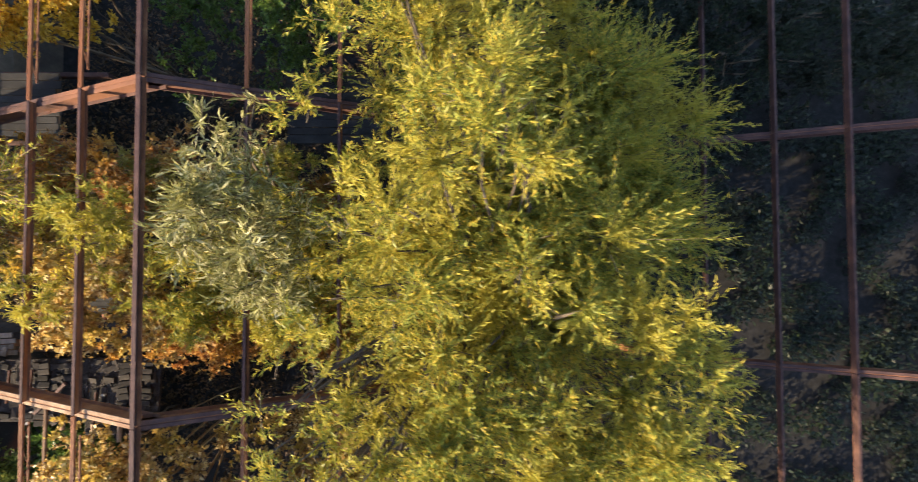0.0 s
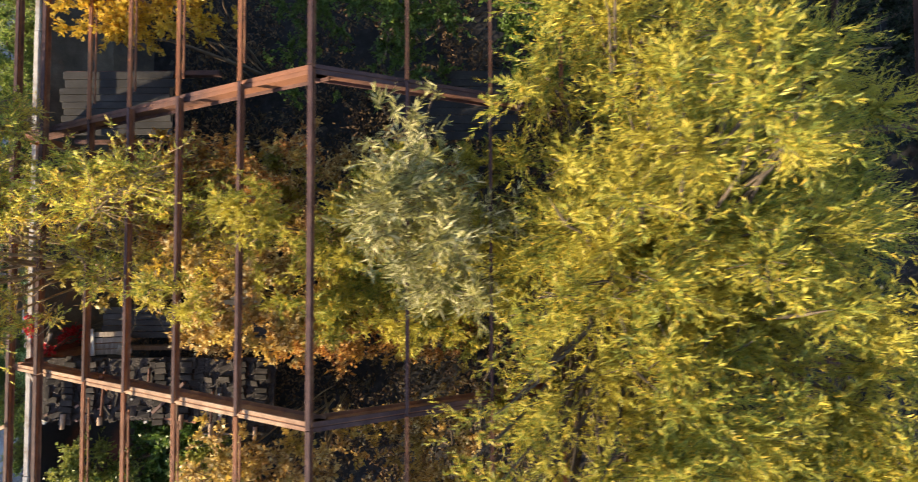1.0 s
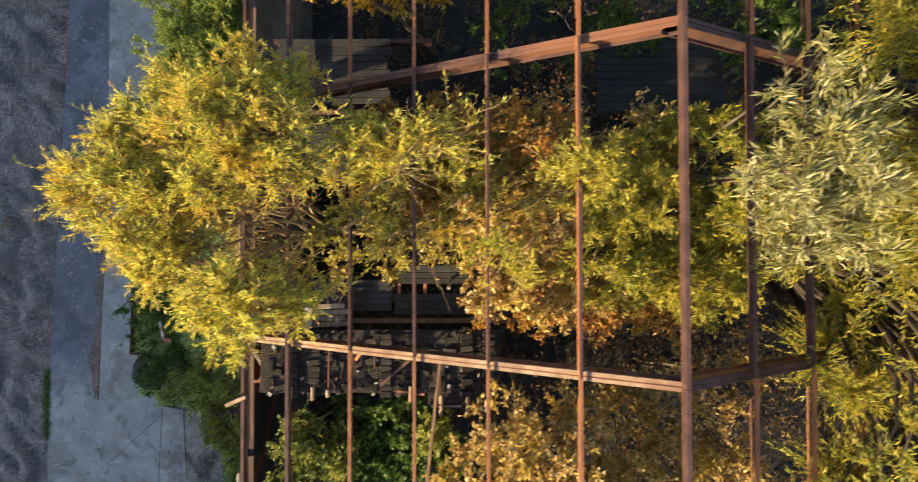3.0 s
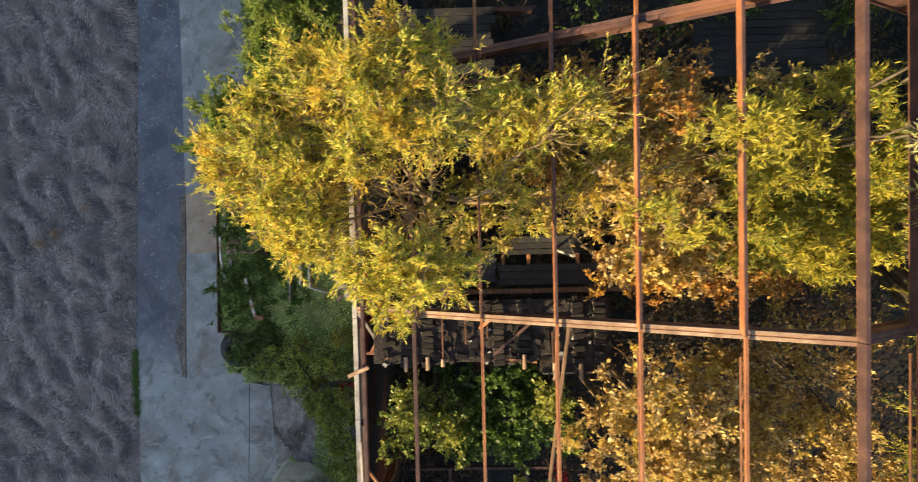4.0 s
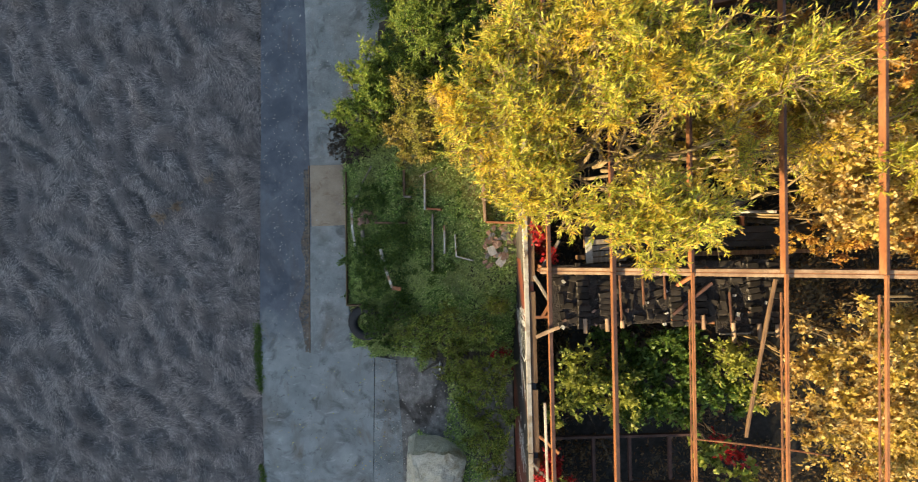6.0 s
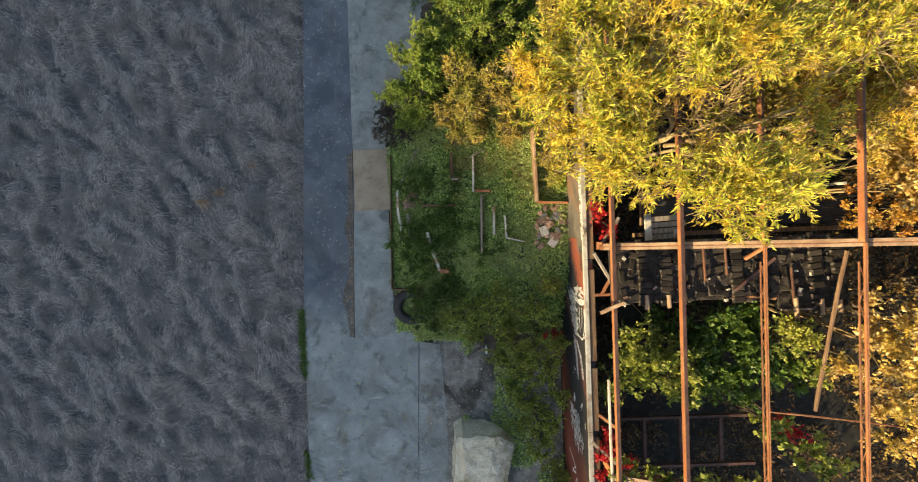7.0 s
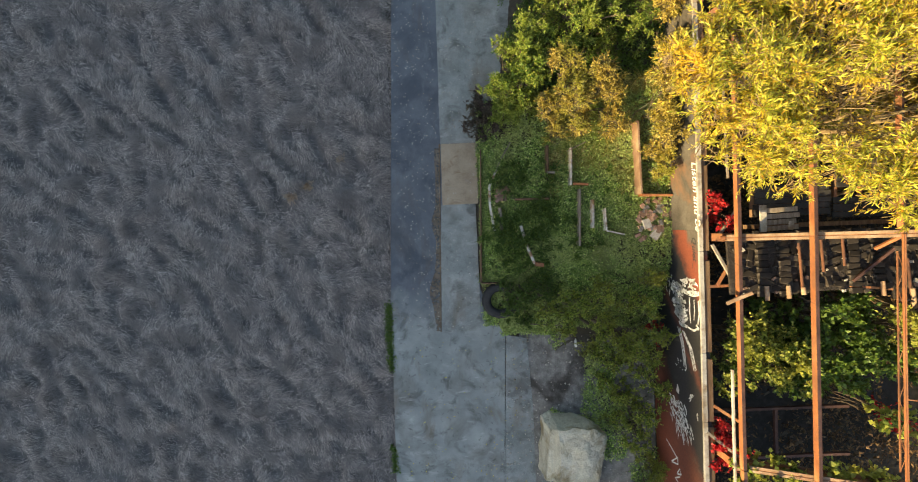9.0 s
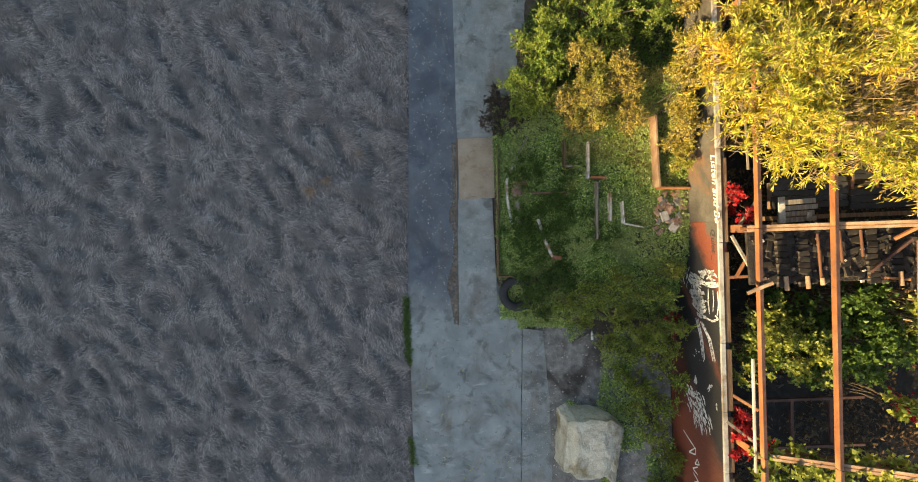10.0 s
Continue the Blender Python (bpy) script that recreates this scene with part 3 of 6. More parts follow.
which[(GX[ii, jj].ravel() < -1.6)] = 1
ground.data.polygons.foreach_set("material_index", which)


# ---- road and paving ----
def slab(name, parent, corners, z, thick, mat, label=""):
    """A cast slab with a worn, slightly broken edge, from its corners."""
    bm = bmesh.new()
    pts = []
    for (x0, y0), (x1, y1) in zip(corners, corners[1:] + corners[:1]):
        k = max(1, int(math.hypot(x1 - x0, y1 - y0) / 0.35))
        for i in range(k):
            f = i / k
            j = 0.009 if 0 < i else 0.003
            pts.append((x0 + (x1 - x0) * f + random.uniform(-j, j), y0 + (y1 - y0) * f + random.uniform(-j, j)))
    top = [bm.verts.new((x, y, z)) for x, y in pts]
    low = [bm.verts.new((x, y, z - thick)) for x, y in pts]
    bm.faces.new(top)
    for i in range(len(pts)):
        j = (i + 1) % len(pts)
        bm.faces.new((top[j], top[i], low[i], low[j]))
    bmesh.ops.recalc_face_normals(bm, faces=bm.faces)
    return part(name, bm, mat, parent, label)


road = thing("road", "narrow worn asphalt track along the dry field", "road", kind="structure")
slab("track", road, [(-1.78, -9.0), (1.12, -9.0), (1.32, -4.1), (1.42, -1.78), (1.1, -1.3), (0.78, -0.5), (0.70, 1.0), (0.70, 3.4), (0.6, 10.5), (-1.2, 10.5), (-1.46, 4.2), (-1.68, -0.6)], 0.045, 0.12, M_TRACKWORN)
pavement = thing("pavement", "stained grey concrete paving beside the track", "pavement", kind="structure")
slab("slab", pavement, [(-0.35, -1.634), (0.755, -1.622), (0.74, 1.846), (-0.2, 1.846)], 0.049, 0.12, M_CONC)
slab("slab", pavement, [(-0.17, 1.85), (0.80, 1.85), (0.84, 3.502), (-0.15, 3.502)], 0.064, 0.12, M_PATCH, "sandy brown concrete patch")
slab("slab", pavement, [(-0.16, 3.51), (1.0, 3.51), (1.5, 4.9), (2.3, 7.3), (2.3, 10.5), (-0.13, 10.5)], 0.050, 0.12, M_CONC)
slab("slab", pavement, [(1.132, -9.0), (2.3, -9.0), (2.1, -3.6), (2.0, -1.9), (1.433, -1.79), (1.333, -4.1)], 0.05, 0.1, M_CONC)
bm = bmesh.new()
bar(bm, (-0.345, -1.62, 0.07), (-0.185, 3.5, 0.07), 0.035, 0.12, 0.01, cuts=24, sag=0.006)
part("kerb", bm, M_KERB, pavement, "low worn kerb with brown dirt along it")

bm = bmesh.new()
dl, dright = [], []
for i in range(41):
    y = -1.6 + 5.0 * i / 40
    x = -0.36 + 0.03 * (y + 1.6)
    dl.append(bm.verts.new((x - 0.10 - 0.16 * max(0, noise.noise(Vector((y * 1.1, 0, 9)))) - 0.12 * max(0, 1 - abs(y + 0.6)), y, 0.0495)))
    dright.append(bm.verts.new((x + 0.03, y, 0.0495)))
for i in range(40):
    bm.faces.new((dl[i], dright[i], dright[i + 1], dl[i + 1]))
part("dirt", bm, M_DIRT, road, "brown dirt washed against the kerb")

# ---- the west wall ----
WX0, WX1, WTOP = 5.14, 5.34, 3.22
wall = thing("wall_west", "rust-red and soot-black painted wall with white graffiti", "wall", kind="structure")
bm = bmesh.new()
add_box(bm, (WX0, -10, 0), (WX1 - 0.01, 0.96, WTOP - 0.05), 0.004)
part("masonry", bm, M_WALL, wall, "rust-red paint blackened with soot")
bm = bmesh.new()
add_box(bm, (WX0, 0.962, 0), (WX1 - 0.01, 11, WTOP - 0.05), 0.004)
part("masonry", bm, M_BAREWALL, wall, "bare grey-beige cement wall")
y = -10.0
while y < 10.9:
    l = random.uniform(1.3, 2.2)
    bm = bmesh.new()
    add_box(bm, (WX0 - 0.015, y, WTOP - 0.05), (WX0 + 0.085, min(y + l - 0.006, 11), WTOP + random.uniform(0, 0.012)), 0.008, 0.003)
    part("coping", bm, M_COPING, wall, "pale cement coping")
    bm = bmesh.new()
    add_box(bm, (WX0 + 0.095, y, WTOP - 0.06), (WX1 + 0.02, min(y + l * 0.9, 11), WTOP - 0.03 + random.uniform(-0.02, 0.015)), 0.006, 0.004)
    part("plate", bm, M_OLDWOOD, wall, "dark brown timber plate")
    y += l


# ---- the roof frame ----
def roof_z(x):
    """Top of the rafters over x: two gables side by side."""
    if x <= 12.32:
        return 7.02 - 0.463 * (12.32 - x)
    if x <= 20.4:
        return 7.02 - 0.463 * (x - 12.32)
    if x <= 28.5:
        return 3.28 + 0.463 * (x - 20.4)
    return 7.03 - 0.463 * (x - 28.5)


RIDGES = [(5.36, 12.32, "west"), (12.32, 20.4, "east"), (20.4, 28.5, "west"), (28.5, 36.5, "east")]
FRAMES = [-3.70, 0.80, 5.30, 9.80]
for fy in FRAMES:
    frame_e = thing("roof_frame", "bare rusted steel portal frame of a lost roof", "roof frame", (0, 0, 0), "steel roof frames")
    for x0, x1, side in RIDGES:
        # east slopes and the second bay: their shade is put into the top's colour
        top_mat = M_SHADERUST if side == "east" or x0 > 15 else M_FLANGE if fy < 2 else M_MIDRUST
        a, b = (x0, fy, roof_z(x0)), (x1, fy, roof_z(x1))
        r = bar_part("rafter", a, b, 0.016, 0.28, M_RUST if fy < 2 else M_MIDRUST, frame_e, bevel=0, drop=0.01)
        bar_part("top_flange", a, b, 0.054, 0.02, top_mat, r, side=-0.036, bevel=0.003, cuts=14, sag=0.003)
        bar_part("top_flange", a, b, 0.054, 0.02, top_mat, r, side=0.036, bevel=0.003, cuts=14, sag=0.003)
        bar_part("bottom_flange", a, b, 0.11, 0.018, M_RUST if fy < 2 else M_SHADERUST, r, drop=0.285, bevel=0.003)
    for x in (5.52, 20.4, 36.4):
        z = roof_z(x) - 0.3
        c = bar_part("column", (x, fy, 0), (x, fy, z), 0.16, 0.02, M_PAINTED, frame_e, drop=-0.09)
        bar_part("column_flange", (x, fy, 0), (x, fy, z), 0.16, 0.02, M_PAINTED, c, drop=0.07)
        bar_part("column_web", (x, fy, 0), (x, fy, z), 0.014, 0.14, M_PAINTED, c, drop=-0.07, bevel=0)


def purlin(x, y0, y1, z, kind, width=0.075):
    """One bay's length of purlin: a plain channel, or a light lattice joist with a zigzag of rods."""
    label = "rusted steel channel purlin lying across the roof frames" if kind == "channel" else "light rusted lattice joist with zigzag rods"
    p = thing("purlin", label, "purlin", (x, y0, z), "roof purlins")
    l = y1 - y0
    if kind == "channel":
        # dim top and bright west web: low sun put into the colours; past x 12 shaded
        bar_part("top_flange", (0, 0, 0), (0, l, 0), width * 0.85, 0.016, M_SHADERUST, p, bevel=0.003, cuts=10, sag=0.006)
        bar_part("web", (0, 0, 0), (0, l, 0), 0.012, 0.11, M_SHADERUST if x > 12 else M_PAINTED, p, drop=0.013, side=-width * 0.425 + 0.004, bevel=0)
        bar_part("bottom_flange", (0, 0, 0), (0, l, 0), width * 0.85, 0.014, M_RUST, p, drop=0.12, bevel=0.003)
    else:
        bar_part("top_chord", (0, 0, 0), (0, l, 0), width * 0.45, 0.04, M_PAINTED, p, side=-width * 0.27, cuts=10, sag=0.006)
        bar_part("top_chord", (0, 0, 0), (0, l, 0), width * 0.45, 0.04, M_PAINTED, p, side=width * 0.27, cuts=10, sag=0.006)
        bar_part("bottom_chord", (0, 0.3, -0.13), (0, l - 0.3, -0.13), 0.026, 0.024, M_RUST, p, cuts=8, sag=0.006)
        k = int(l / 0.36)
        for i in range(k):
            s = 0.3 + (l - 0.6) * i / k
            e = s + (l - 0.6) / k
            za, zb = (-0.03, -0.14) if i % 2 else (-0.14, -0.03)
            bar_part("rod", (0, s, za), (0, e, zb), 0.010, 0.010, M_RUST, p, bevel=0.003)
    return p


PURLINS = [5.50, 6.54, 7.74, 8.89, 10.0, 11.18, 12.32, 13.46, 14.62, 15.78, 16.94, 18.1, 19.3, 20.4, 21.5, 22.6, 23.65, 24.75, 25.9, 27.1, 28.5]
for i, x in enumerate(PURLINS):
    for y0, y1 in ((-9.0, -3.70), (-3.70, 0.80), (0.80, 5.30), (5.30, 11.0)):
        lattice = (y1 < 1 or y0 > 5) and 7 < x < 20 and x != 12.32
        w = 0.07 if x == 12.32 else 0.075 if x < 7 else 0.05
        purlin(x, y0 + 0.006, y1 - 0.006, roof_z(x) + {6.54: 0.19, 7.74: 0.04}.get(x, 0.13) + random.uniform(-0.01, 0.01), "lattice" if lattice else "channel", w)


# ---- trees and shrubs ----
def whips(tree, limbs, mat, seed, leaf, leafy=34):
    """Long bare branches through a crown: each limb bends from its root by a knee to its tip, with a fan of whippy twigs along it."""
    g = np.random.default_rng(seed)
    fine, P, D = [], [], []
    for root, knee, tip, thick, n, long in limbs:
        root, knee, tip = np.array(root, float), np.array(knee, float), np.array(tip, float)
        f = np.linspace(0, 1, 12)[:, None]
        line = (1 - f) ** 2 * root + 2 * f * (1 - f) * (2 * knee - (root + tip) / 2) + f ** 2 * tip
        line[1:-1] += g.normal(size=(10, 3)) * 0.025
        part_mesh("limb", tubes("limb", [(line, np.linspace(thick, thick * 0.3, 12))], mat, 7), tree, "pale bare limb")
        for k in range(n):
            a = g.uniform(0.35, 0.95) * 11
            at = line[int(a)] + (line[int(a) + 1] - line[int(a)]) * (a % 1)
            way = unit(line[min(11, int(a) + 2)] - line[int(a)])
            way = unit(way + g.normal(size=3) * [0.65, 0.65, 0.4] + [0, 0, 0.1])
            l = long * g.uniform(0.3, 0.9)
            q = np.linspace(0, 1, 6)[:, None]
            twig = at + way * l * q + g.normal(size=3) * 0.3 * l * q ** 2 + g.normal(size=3) * 0.06 * np.sin(q * 6)
            fine.append((twig, np.linspace(0.008, 0.0025, 6) * g.uniform(0.7, 1.3)))
            for b in range(int(l * leafy * (0.15 if a < 6.5 else 1.0))):
                f2 = g.uniform(0.1, 1.0) * 4.99
                P.append(twig[int(f2)] + (twig[int(f2) + 1] - twig[int(f2)]) * (f2 % 1))
                D.append(way + g.normal(size=3) * 0.75)
    P, D = np.array(P), unit(np.array(D))
    sz = g.uniform(0.06, 0.11, len(P))
    part_mesh("spray", leaves("spray", P, D, unit(g.normal(size=P.shape) + [-0.25, -0.1, 0.8]), sz, sz * 0.22, leaf), tree)
    tagged(part_mesh("twigwork", tubes("twigwork", fine, mat, 4), tree, "fan of bare ochre twigs"), kind="stuff")


plant("willow_tree", "large yellow-green willow growing through the roof frame", "tree", (17.2, 2.6, 0),
      [(16.4, 4.1, 8.8, 0.9, 0.8), (16.9, 4.1, 8.5, 0.7, 0.7), (17.9, 4.2, 6.3, 0.9, 0.7), (15.8, 3.7, 8.3, 0.8, 0.7), (16.3, 4.9, 8.1, 0.8, 0.7),
       (14.7, 0.6, 8.0, 0.65, 0.5), (14.25, 0.5, 7.9, 0.45, 0.4), (14.3, 1.2, 8.0, 0.4, 0.4), (14.4, -0.2, 7.6, 0.5, 0.4), (14.8, 1.6, 8.2, 0.55, 0.5), (14.95, 2.5, 8.3, 0.5, 0.5), (15.1, 3.4, 8.4, 0.55, 0.5), (15.0, 4.4, 8.3, 0.5, 0.5), (15.0, 5.3, 8.1, 0.55, 0.5), (15.6, 5.9, 7.8, 0.7, 0.6), (15.6, 2.6, 8.2, 0.7, 0.6), (15.5, 0.9, 7.9, 0.8, 0.6), (15.1, -0.5, 7.2, 0.7, 0.6),
       (17.3, 2.5, 8.3, 0.8, 0.7), (16.4, 2.1, 8.0, 1.0, 0.8), (18.4, 1.9, 7.5, 0.9, 0.8), (16.8, 0.8, 7.7, 1.1, 0.9), (18.2, 0.6, 7.4, 1.1, 0.9),
       (18.9, 0.7, 7.0, 0.8, 0.8), (17.0, -1.2, 6.7, 1.5, 1.0), (18.7, -1.0, 6.4, 1.3, 1.0), (15.6, -1.4, 6.3, 1.0, 1.0), (16.8, -3.4, 6.0, 1.8, 1.2), (17.0, 3.0, 6.6, 1.9, 1.2), (18.9, 3.2, 6.1, 1.1, 0.8),
       (18.8, 4.6, 6.0, 1.3, 0.9), (18.3, 5.7, 6.0, 1.3, 0.9), (16.2, 5.8, 6.7, 1.2, 1.0), (19.6, 1.6, 6.2, 0.9, 0.8), (19.5, -0.4, 6.2, 0.8, 0.7), (19.2, 1.4, 7.6, 0.7, 0.6), (19.2, 0.4, 6.9, 0.6, 0.5), (15.5, 2.6, 5.6, 1.0, 0.9), (15.3, 4.2, 5.6, 0.9, 0.9), (15.5, 0.6, 5.4, 1.0, 0.9), (15.7, -1.6, 5.2, 1.1, 0.9), (15.9, 5.6, 5.4, 1.0, 0.9), (16.4, 3.0, 5.0, 1.2, 0.9), (16.7, 3.2, 8.0, 0.8, 0.6), (17.4, 2.9, 7.9, 0.6, 0.6), (15.0, 0.0, 7.7, 0.65, 0.5), (15.3, 0.9, 8.3, 0.55, 0.5), (16.0, 0.5, 8.2, 0.7, 0.5), (15.6, -0.6, 7.4, 0.8, 0.6), (16.3, -0.2, 7.6, 0.8, 0.6), (18.4, 5.6, 6.6, 0.8, 0.7)], "willow", L_WILLOW, 22500, seed=11, size=0.70, trunk=0.16, twigs=0.15, reach=1.5, hollows=((16.6, 2.2, 0.45, 7.4), (17.6, 2.9, 0.4, 7.2)))
plant("silver_willow", "slender willow with pale silvery leaves", "tree", (13.6, 3.5, 0),
      [(13.5, 4.3, 7.4, 0.5, 0.6), (13.6, 3.5, 7.5, 0.75, 0.6), (13.9, 2.8, 7.1, 0.7, 0.6), (13.2, 3.2, 7.1, 0.5, 0.5), (14.3, 3.3, 6.8, 0.6, 0.6), (13.7, 4.9, 7.2, 0.3, 0.5)], "silver", L_SILVER, 600, seed=12, trunk=0.07, twigs=0.4, reach=1.3)
gold = plant("golden_willow", "golden-leaved willow leaning over the painted wall", "tree", (6.6, 2.8, 0),
      [(3.5, 3.6, 5.5, 0.32, 0.4), (3.95, 3.4, 5.6, 0.45, 0.5), (4.2, 4.0, 5.5, 0.45, 0.5), (4.15, 2.9, 5.5, 0.42, 0.5), (4.65, 4.4, 5.5, 0.45, 0.5), (4.65, 3.5, 5.8, 0.5, 0.5), (4.7, 2.65, 5.6, 0.45, 0.5), (5.15, 3.3, 5.7, 0.5, 0.5), (5.3, 4.2, 5.6, 0.5, 0.5),
       (4.25, 2.3, 5.3, 0.32, 0.4), (4.9, 2.1, 5.5, 0.42, 0.4), (5.35, 2.6, 5.6, 0.42, 0.4), (5.4, 1.85, 5.5, 0.36, 0.4), (4.85, 5.1, 5.2, 0.45, 0.5), (5.5, 4.9, 5.4, 0.4, 0.4),
       (5.9, 4.35, 6.1, 0.5, 0.5), (6.25, 4.7, 6.1, 0.45, 0.5), (6.7, 4.7, 6.1, 0.42, 0.5), (6.45, 3.95, 6.2, 0.5, 0.5), (5.95, 3.5, 6.0, 0.5, 0.5), (7.0, 4.3, 6.0, 0.42, 0.5), (7.05, 3.75, 6.0, 0.42, 0.5), (6.6, 3.4, 6.0, 0.42, 0.4), (6.4, 5.2, 5.7, 0.45, 0.5), (7.1, 5.0, 5.6, 0.4, 0.4),
       (5.8, 1.95, 5.9, 0.35, 0.4), (6.05, 1.65, 6.2, 0.42, 0.4), (6.5, 1.9, 6.2, 0.45, 0.4), (6.35, 1.35, 6.3, 0.38, 0.4), (6.8, 1.6, 6.3, 0.45, 0.4), (6.62, 1.1, 6.2, 0.30, 0.3), (7.3, 1.75, 6.1, 0.38, 0.4), (7.1, 2.0, 5.9, 0.35, 0.4), (7.65, 1.9, 5.8, 0.26, 0.3), (6.15, 2.4, 5.4, 0.3, 0.3)],
      "willow", L_GOLD, 3900, M_PALEBARK, seed=13, trunk=0.085, twigs=1.0, size=0.80, reach=1.7, hollows=((6.75, 2.75, 0.72, 0), (7.4, 2.75, 0.6, 0), (6.0, 2.75, 0.42, 0), (5.55, 3.6, 0.22, 0)))
whips(gold, [((7.2, 2.9, 4.0), (7.87, 2.9, 5.2), (8.15, 3.36, 5.7), 0.05, 14, 0.8), ((8.0, 3.2, 5.6), (8.8, 3.7, 5.9), (9.8, 4.3, 5.9), 0.025, 70, 1.0), ((7.2, 2.9, 4.2), (8.9, 2.78, 5.1), (11.0, 3.3, 5.5), 0.045, 90, 1.1),
             ((6.5, 2.8, 3.6), (6.4, 3.0, 5.3), (6.3, 4.4, 6.4), 0.045, 90, 0.9), ((6.6, 2.7, 3.8), (6.6, 2.5, 5.3), (5.9, 1.8, 6.3), 0.045, 80, 0.8), ((6.5, 2.8, 3.8), (5.9, 3.0, 5.3), (4.4, 3.4, 6.0), 0.045, 120, 1.0),
             ((6.7, 2.7, 4.0), (6.9, 2.4, 5.2), (7.3, 1.8, 6.3), 0.03, 70, 0.8), ((6.8, 2.8, 4.0), (7.0, 3.2, 5.4), (7.4, 4.4, 6.3), 0.03, 80, 1.0), ((6.3, 2.8, 4.4), (5.6, 2.5, 5.3), (4.7, 2.2, 5.8), 0.03, 60, 0.8),
             ((6.9, 2.9, 4.6), (6.0, 3.3, 5.6), (5.2, 4.4, 6.0), 0.035, 80, 0.9)], M_PALEBARK, 91, L_GOLD)
plant("coppery_shrub", "tall shrub with coppery dry leaves inside the ruin", "shrub", (10.2, 1.8, 0),
      [(10.2, 2.0, 5.0, 0.7, 0.9), (10.9, 2.6, 5.2, 0.6, 0.9), (10.0, 2.9, 5.0, 0.6, 0.9), (11.2, 1.7, 4.6, 0.7, 0.9)], "broad", L_BROWN, 1900, M_PALEBARK, seed=14, trunk=0.06)
plant("coppery_shrub", "broad bush of coppery and yellow leaves inside the ruin", "shrub", (10.6, -1.0, 0),
      [(10.3, -0.6, 5.1, 0.8, 0.8), (11.3, -0.6, 4.9, 0.8, 0.8), (9.9, -1.6, 4.6, 0.8, 0.8), (11.2, -1.9, 4.6, 1.0, 0.8), (12.4, -1.8, 4.2, 0.8, 0.8), (10.3, 0.15, 5.3, 0.4, 0.5)],
      "broad", L_BROWN, 2500, M_PALEBARK, seed=15, size=1.0, twigs=0.7, trunk=0.06)
plant("undergrowth_bush", "tangle of brown and orange autumn leaves on the ruin floor", "shrub", (11.6, 2.6, 0),
      [(11.6, 3.2, 3.4, 1.0, 0.8), (11.4, 1.9, 3.2, 0.9, 0.8), (12.6, 2.4, 3.5, 0.9, 0.8), (13.2, 3.8, 3.2, 0.9, 0.8), (12.0, 4.4, 3.0, 0.9, 0.7), (13.4, 1.6, 3.3, 0.9, 0.8), (11.2, 4.5, 4.4, 0.7, 0.8), (10.6, 3.6, 4.6, 0.7, 0.8), (12.9, 4.6, 4.2, 0.7, 0.8), (11.9, 1.5, 4.2, 0.6, 0.7)], "broad", L_BROWN, 3900, M_PALEBARK, seed=31, size=0.85, twigs=0.4)
plant("undergrowth_bush", "tangle of ochre leaves and bare twigs on the ruin floor", "shrub", (9.2, 3.2, 0),
      [(8.6, 3.8, 3.9, 0.9, 0.8), (9.6, 4.2, 3.6, 0.9, 0.8), (9.4, 3.0, 3.6, 0.8, 0.8), (8.2, 2.8, 3.6, 0.8, 0.7), (10.6, 4.3, 3.7, 0.8, 0.8), (8.3, 4.5, 4.4, 0.6, 0.6), (9.7, 4.6, 4.5, 0.6, 0.6), (7.4, 2.6, 4.2, 0.7, 0.6)], "broad", L_OCHRE, 2700, M_PALEBARK, seed=32, twigs=0.9)
plant("undergrowth_bush", "brown bush with sparse leaves on the ruin floor", "shrub", (13.6, -1.4, 0),
      [(13.2, -0.8, 3.2, 0.9, 0.8), (14.0, -1.9, 3.2, 0.9, 0.8), (12.8, -2.6, 3.4, 0.9, 0.8), (14.2, -0.2, 2.9, 0.7, 0.7), (12.4, -3.4, 3.2, 0.9, 0.8), (13.8, -3.4, 3.0, 1.0, 0.8), (11.6, -3.2, 3.8, 0.8, 0.8), (12.2, -0.6, 3.6, 0.7, 0.7), (15.0, -3.0, 3.0, 1.0, 0.8)], "broad", L_BROWN, 2200, M_BARK, seed=33, twigs=0.6)
plant("russet_bush", "low bush of russet autumn leaves on the ruin floor", "shrub", (11.9, 1.6, 0),
      [(11.0, 1.35, 4.0, 0.6, 0.7), (12.0, 1.45, 4.1, 0.7, 0.7), (13.0, 1.3, 3.9, 0.6, 0.7), (9.9, 1.4, 4.1, 0.4, 0.6), (12.6, 2.9, 4.2, 0.6, 0.7), (14.0, 1.5, 3.4, 0.7, 0.7), (13.9, 4.2, 3.4, 0.7, 0.7)], "broad", L_RUSSET, 2700, M_BARK, seed=45, twigs=0.4, size=0.85)
plant("russet_bush", "russet-leaved bush tangled under the rafters", "shrub", (9.2, 4.4, 0),
      [(8.4, 4.7, 4.6, 0.5, 0.6), (9.4, 4.6, 4.9, 0.6, 0.6), (10.4, 4.5, 5.0, 0.6, 0.6), (10.9, 4.0, 5.4, 0.5, 0.5), (11.4, 4.9, 4.6, 0.5, 0.6), (9.0, 3.3, 4.6, 0.5, 0.6)], "broad", L_RUSSET, 1300, M_PALEBARK, seed=46, twigs=0.7, size=0.8)
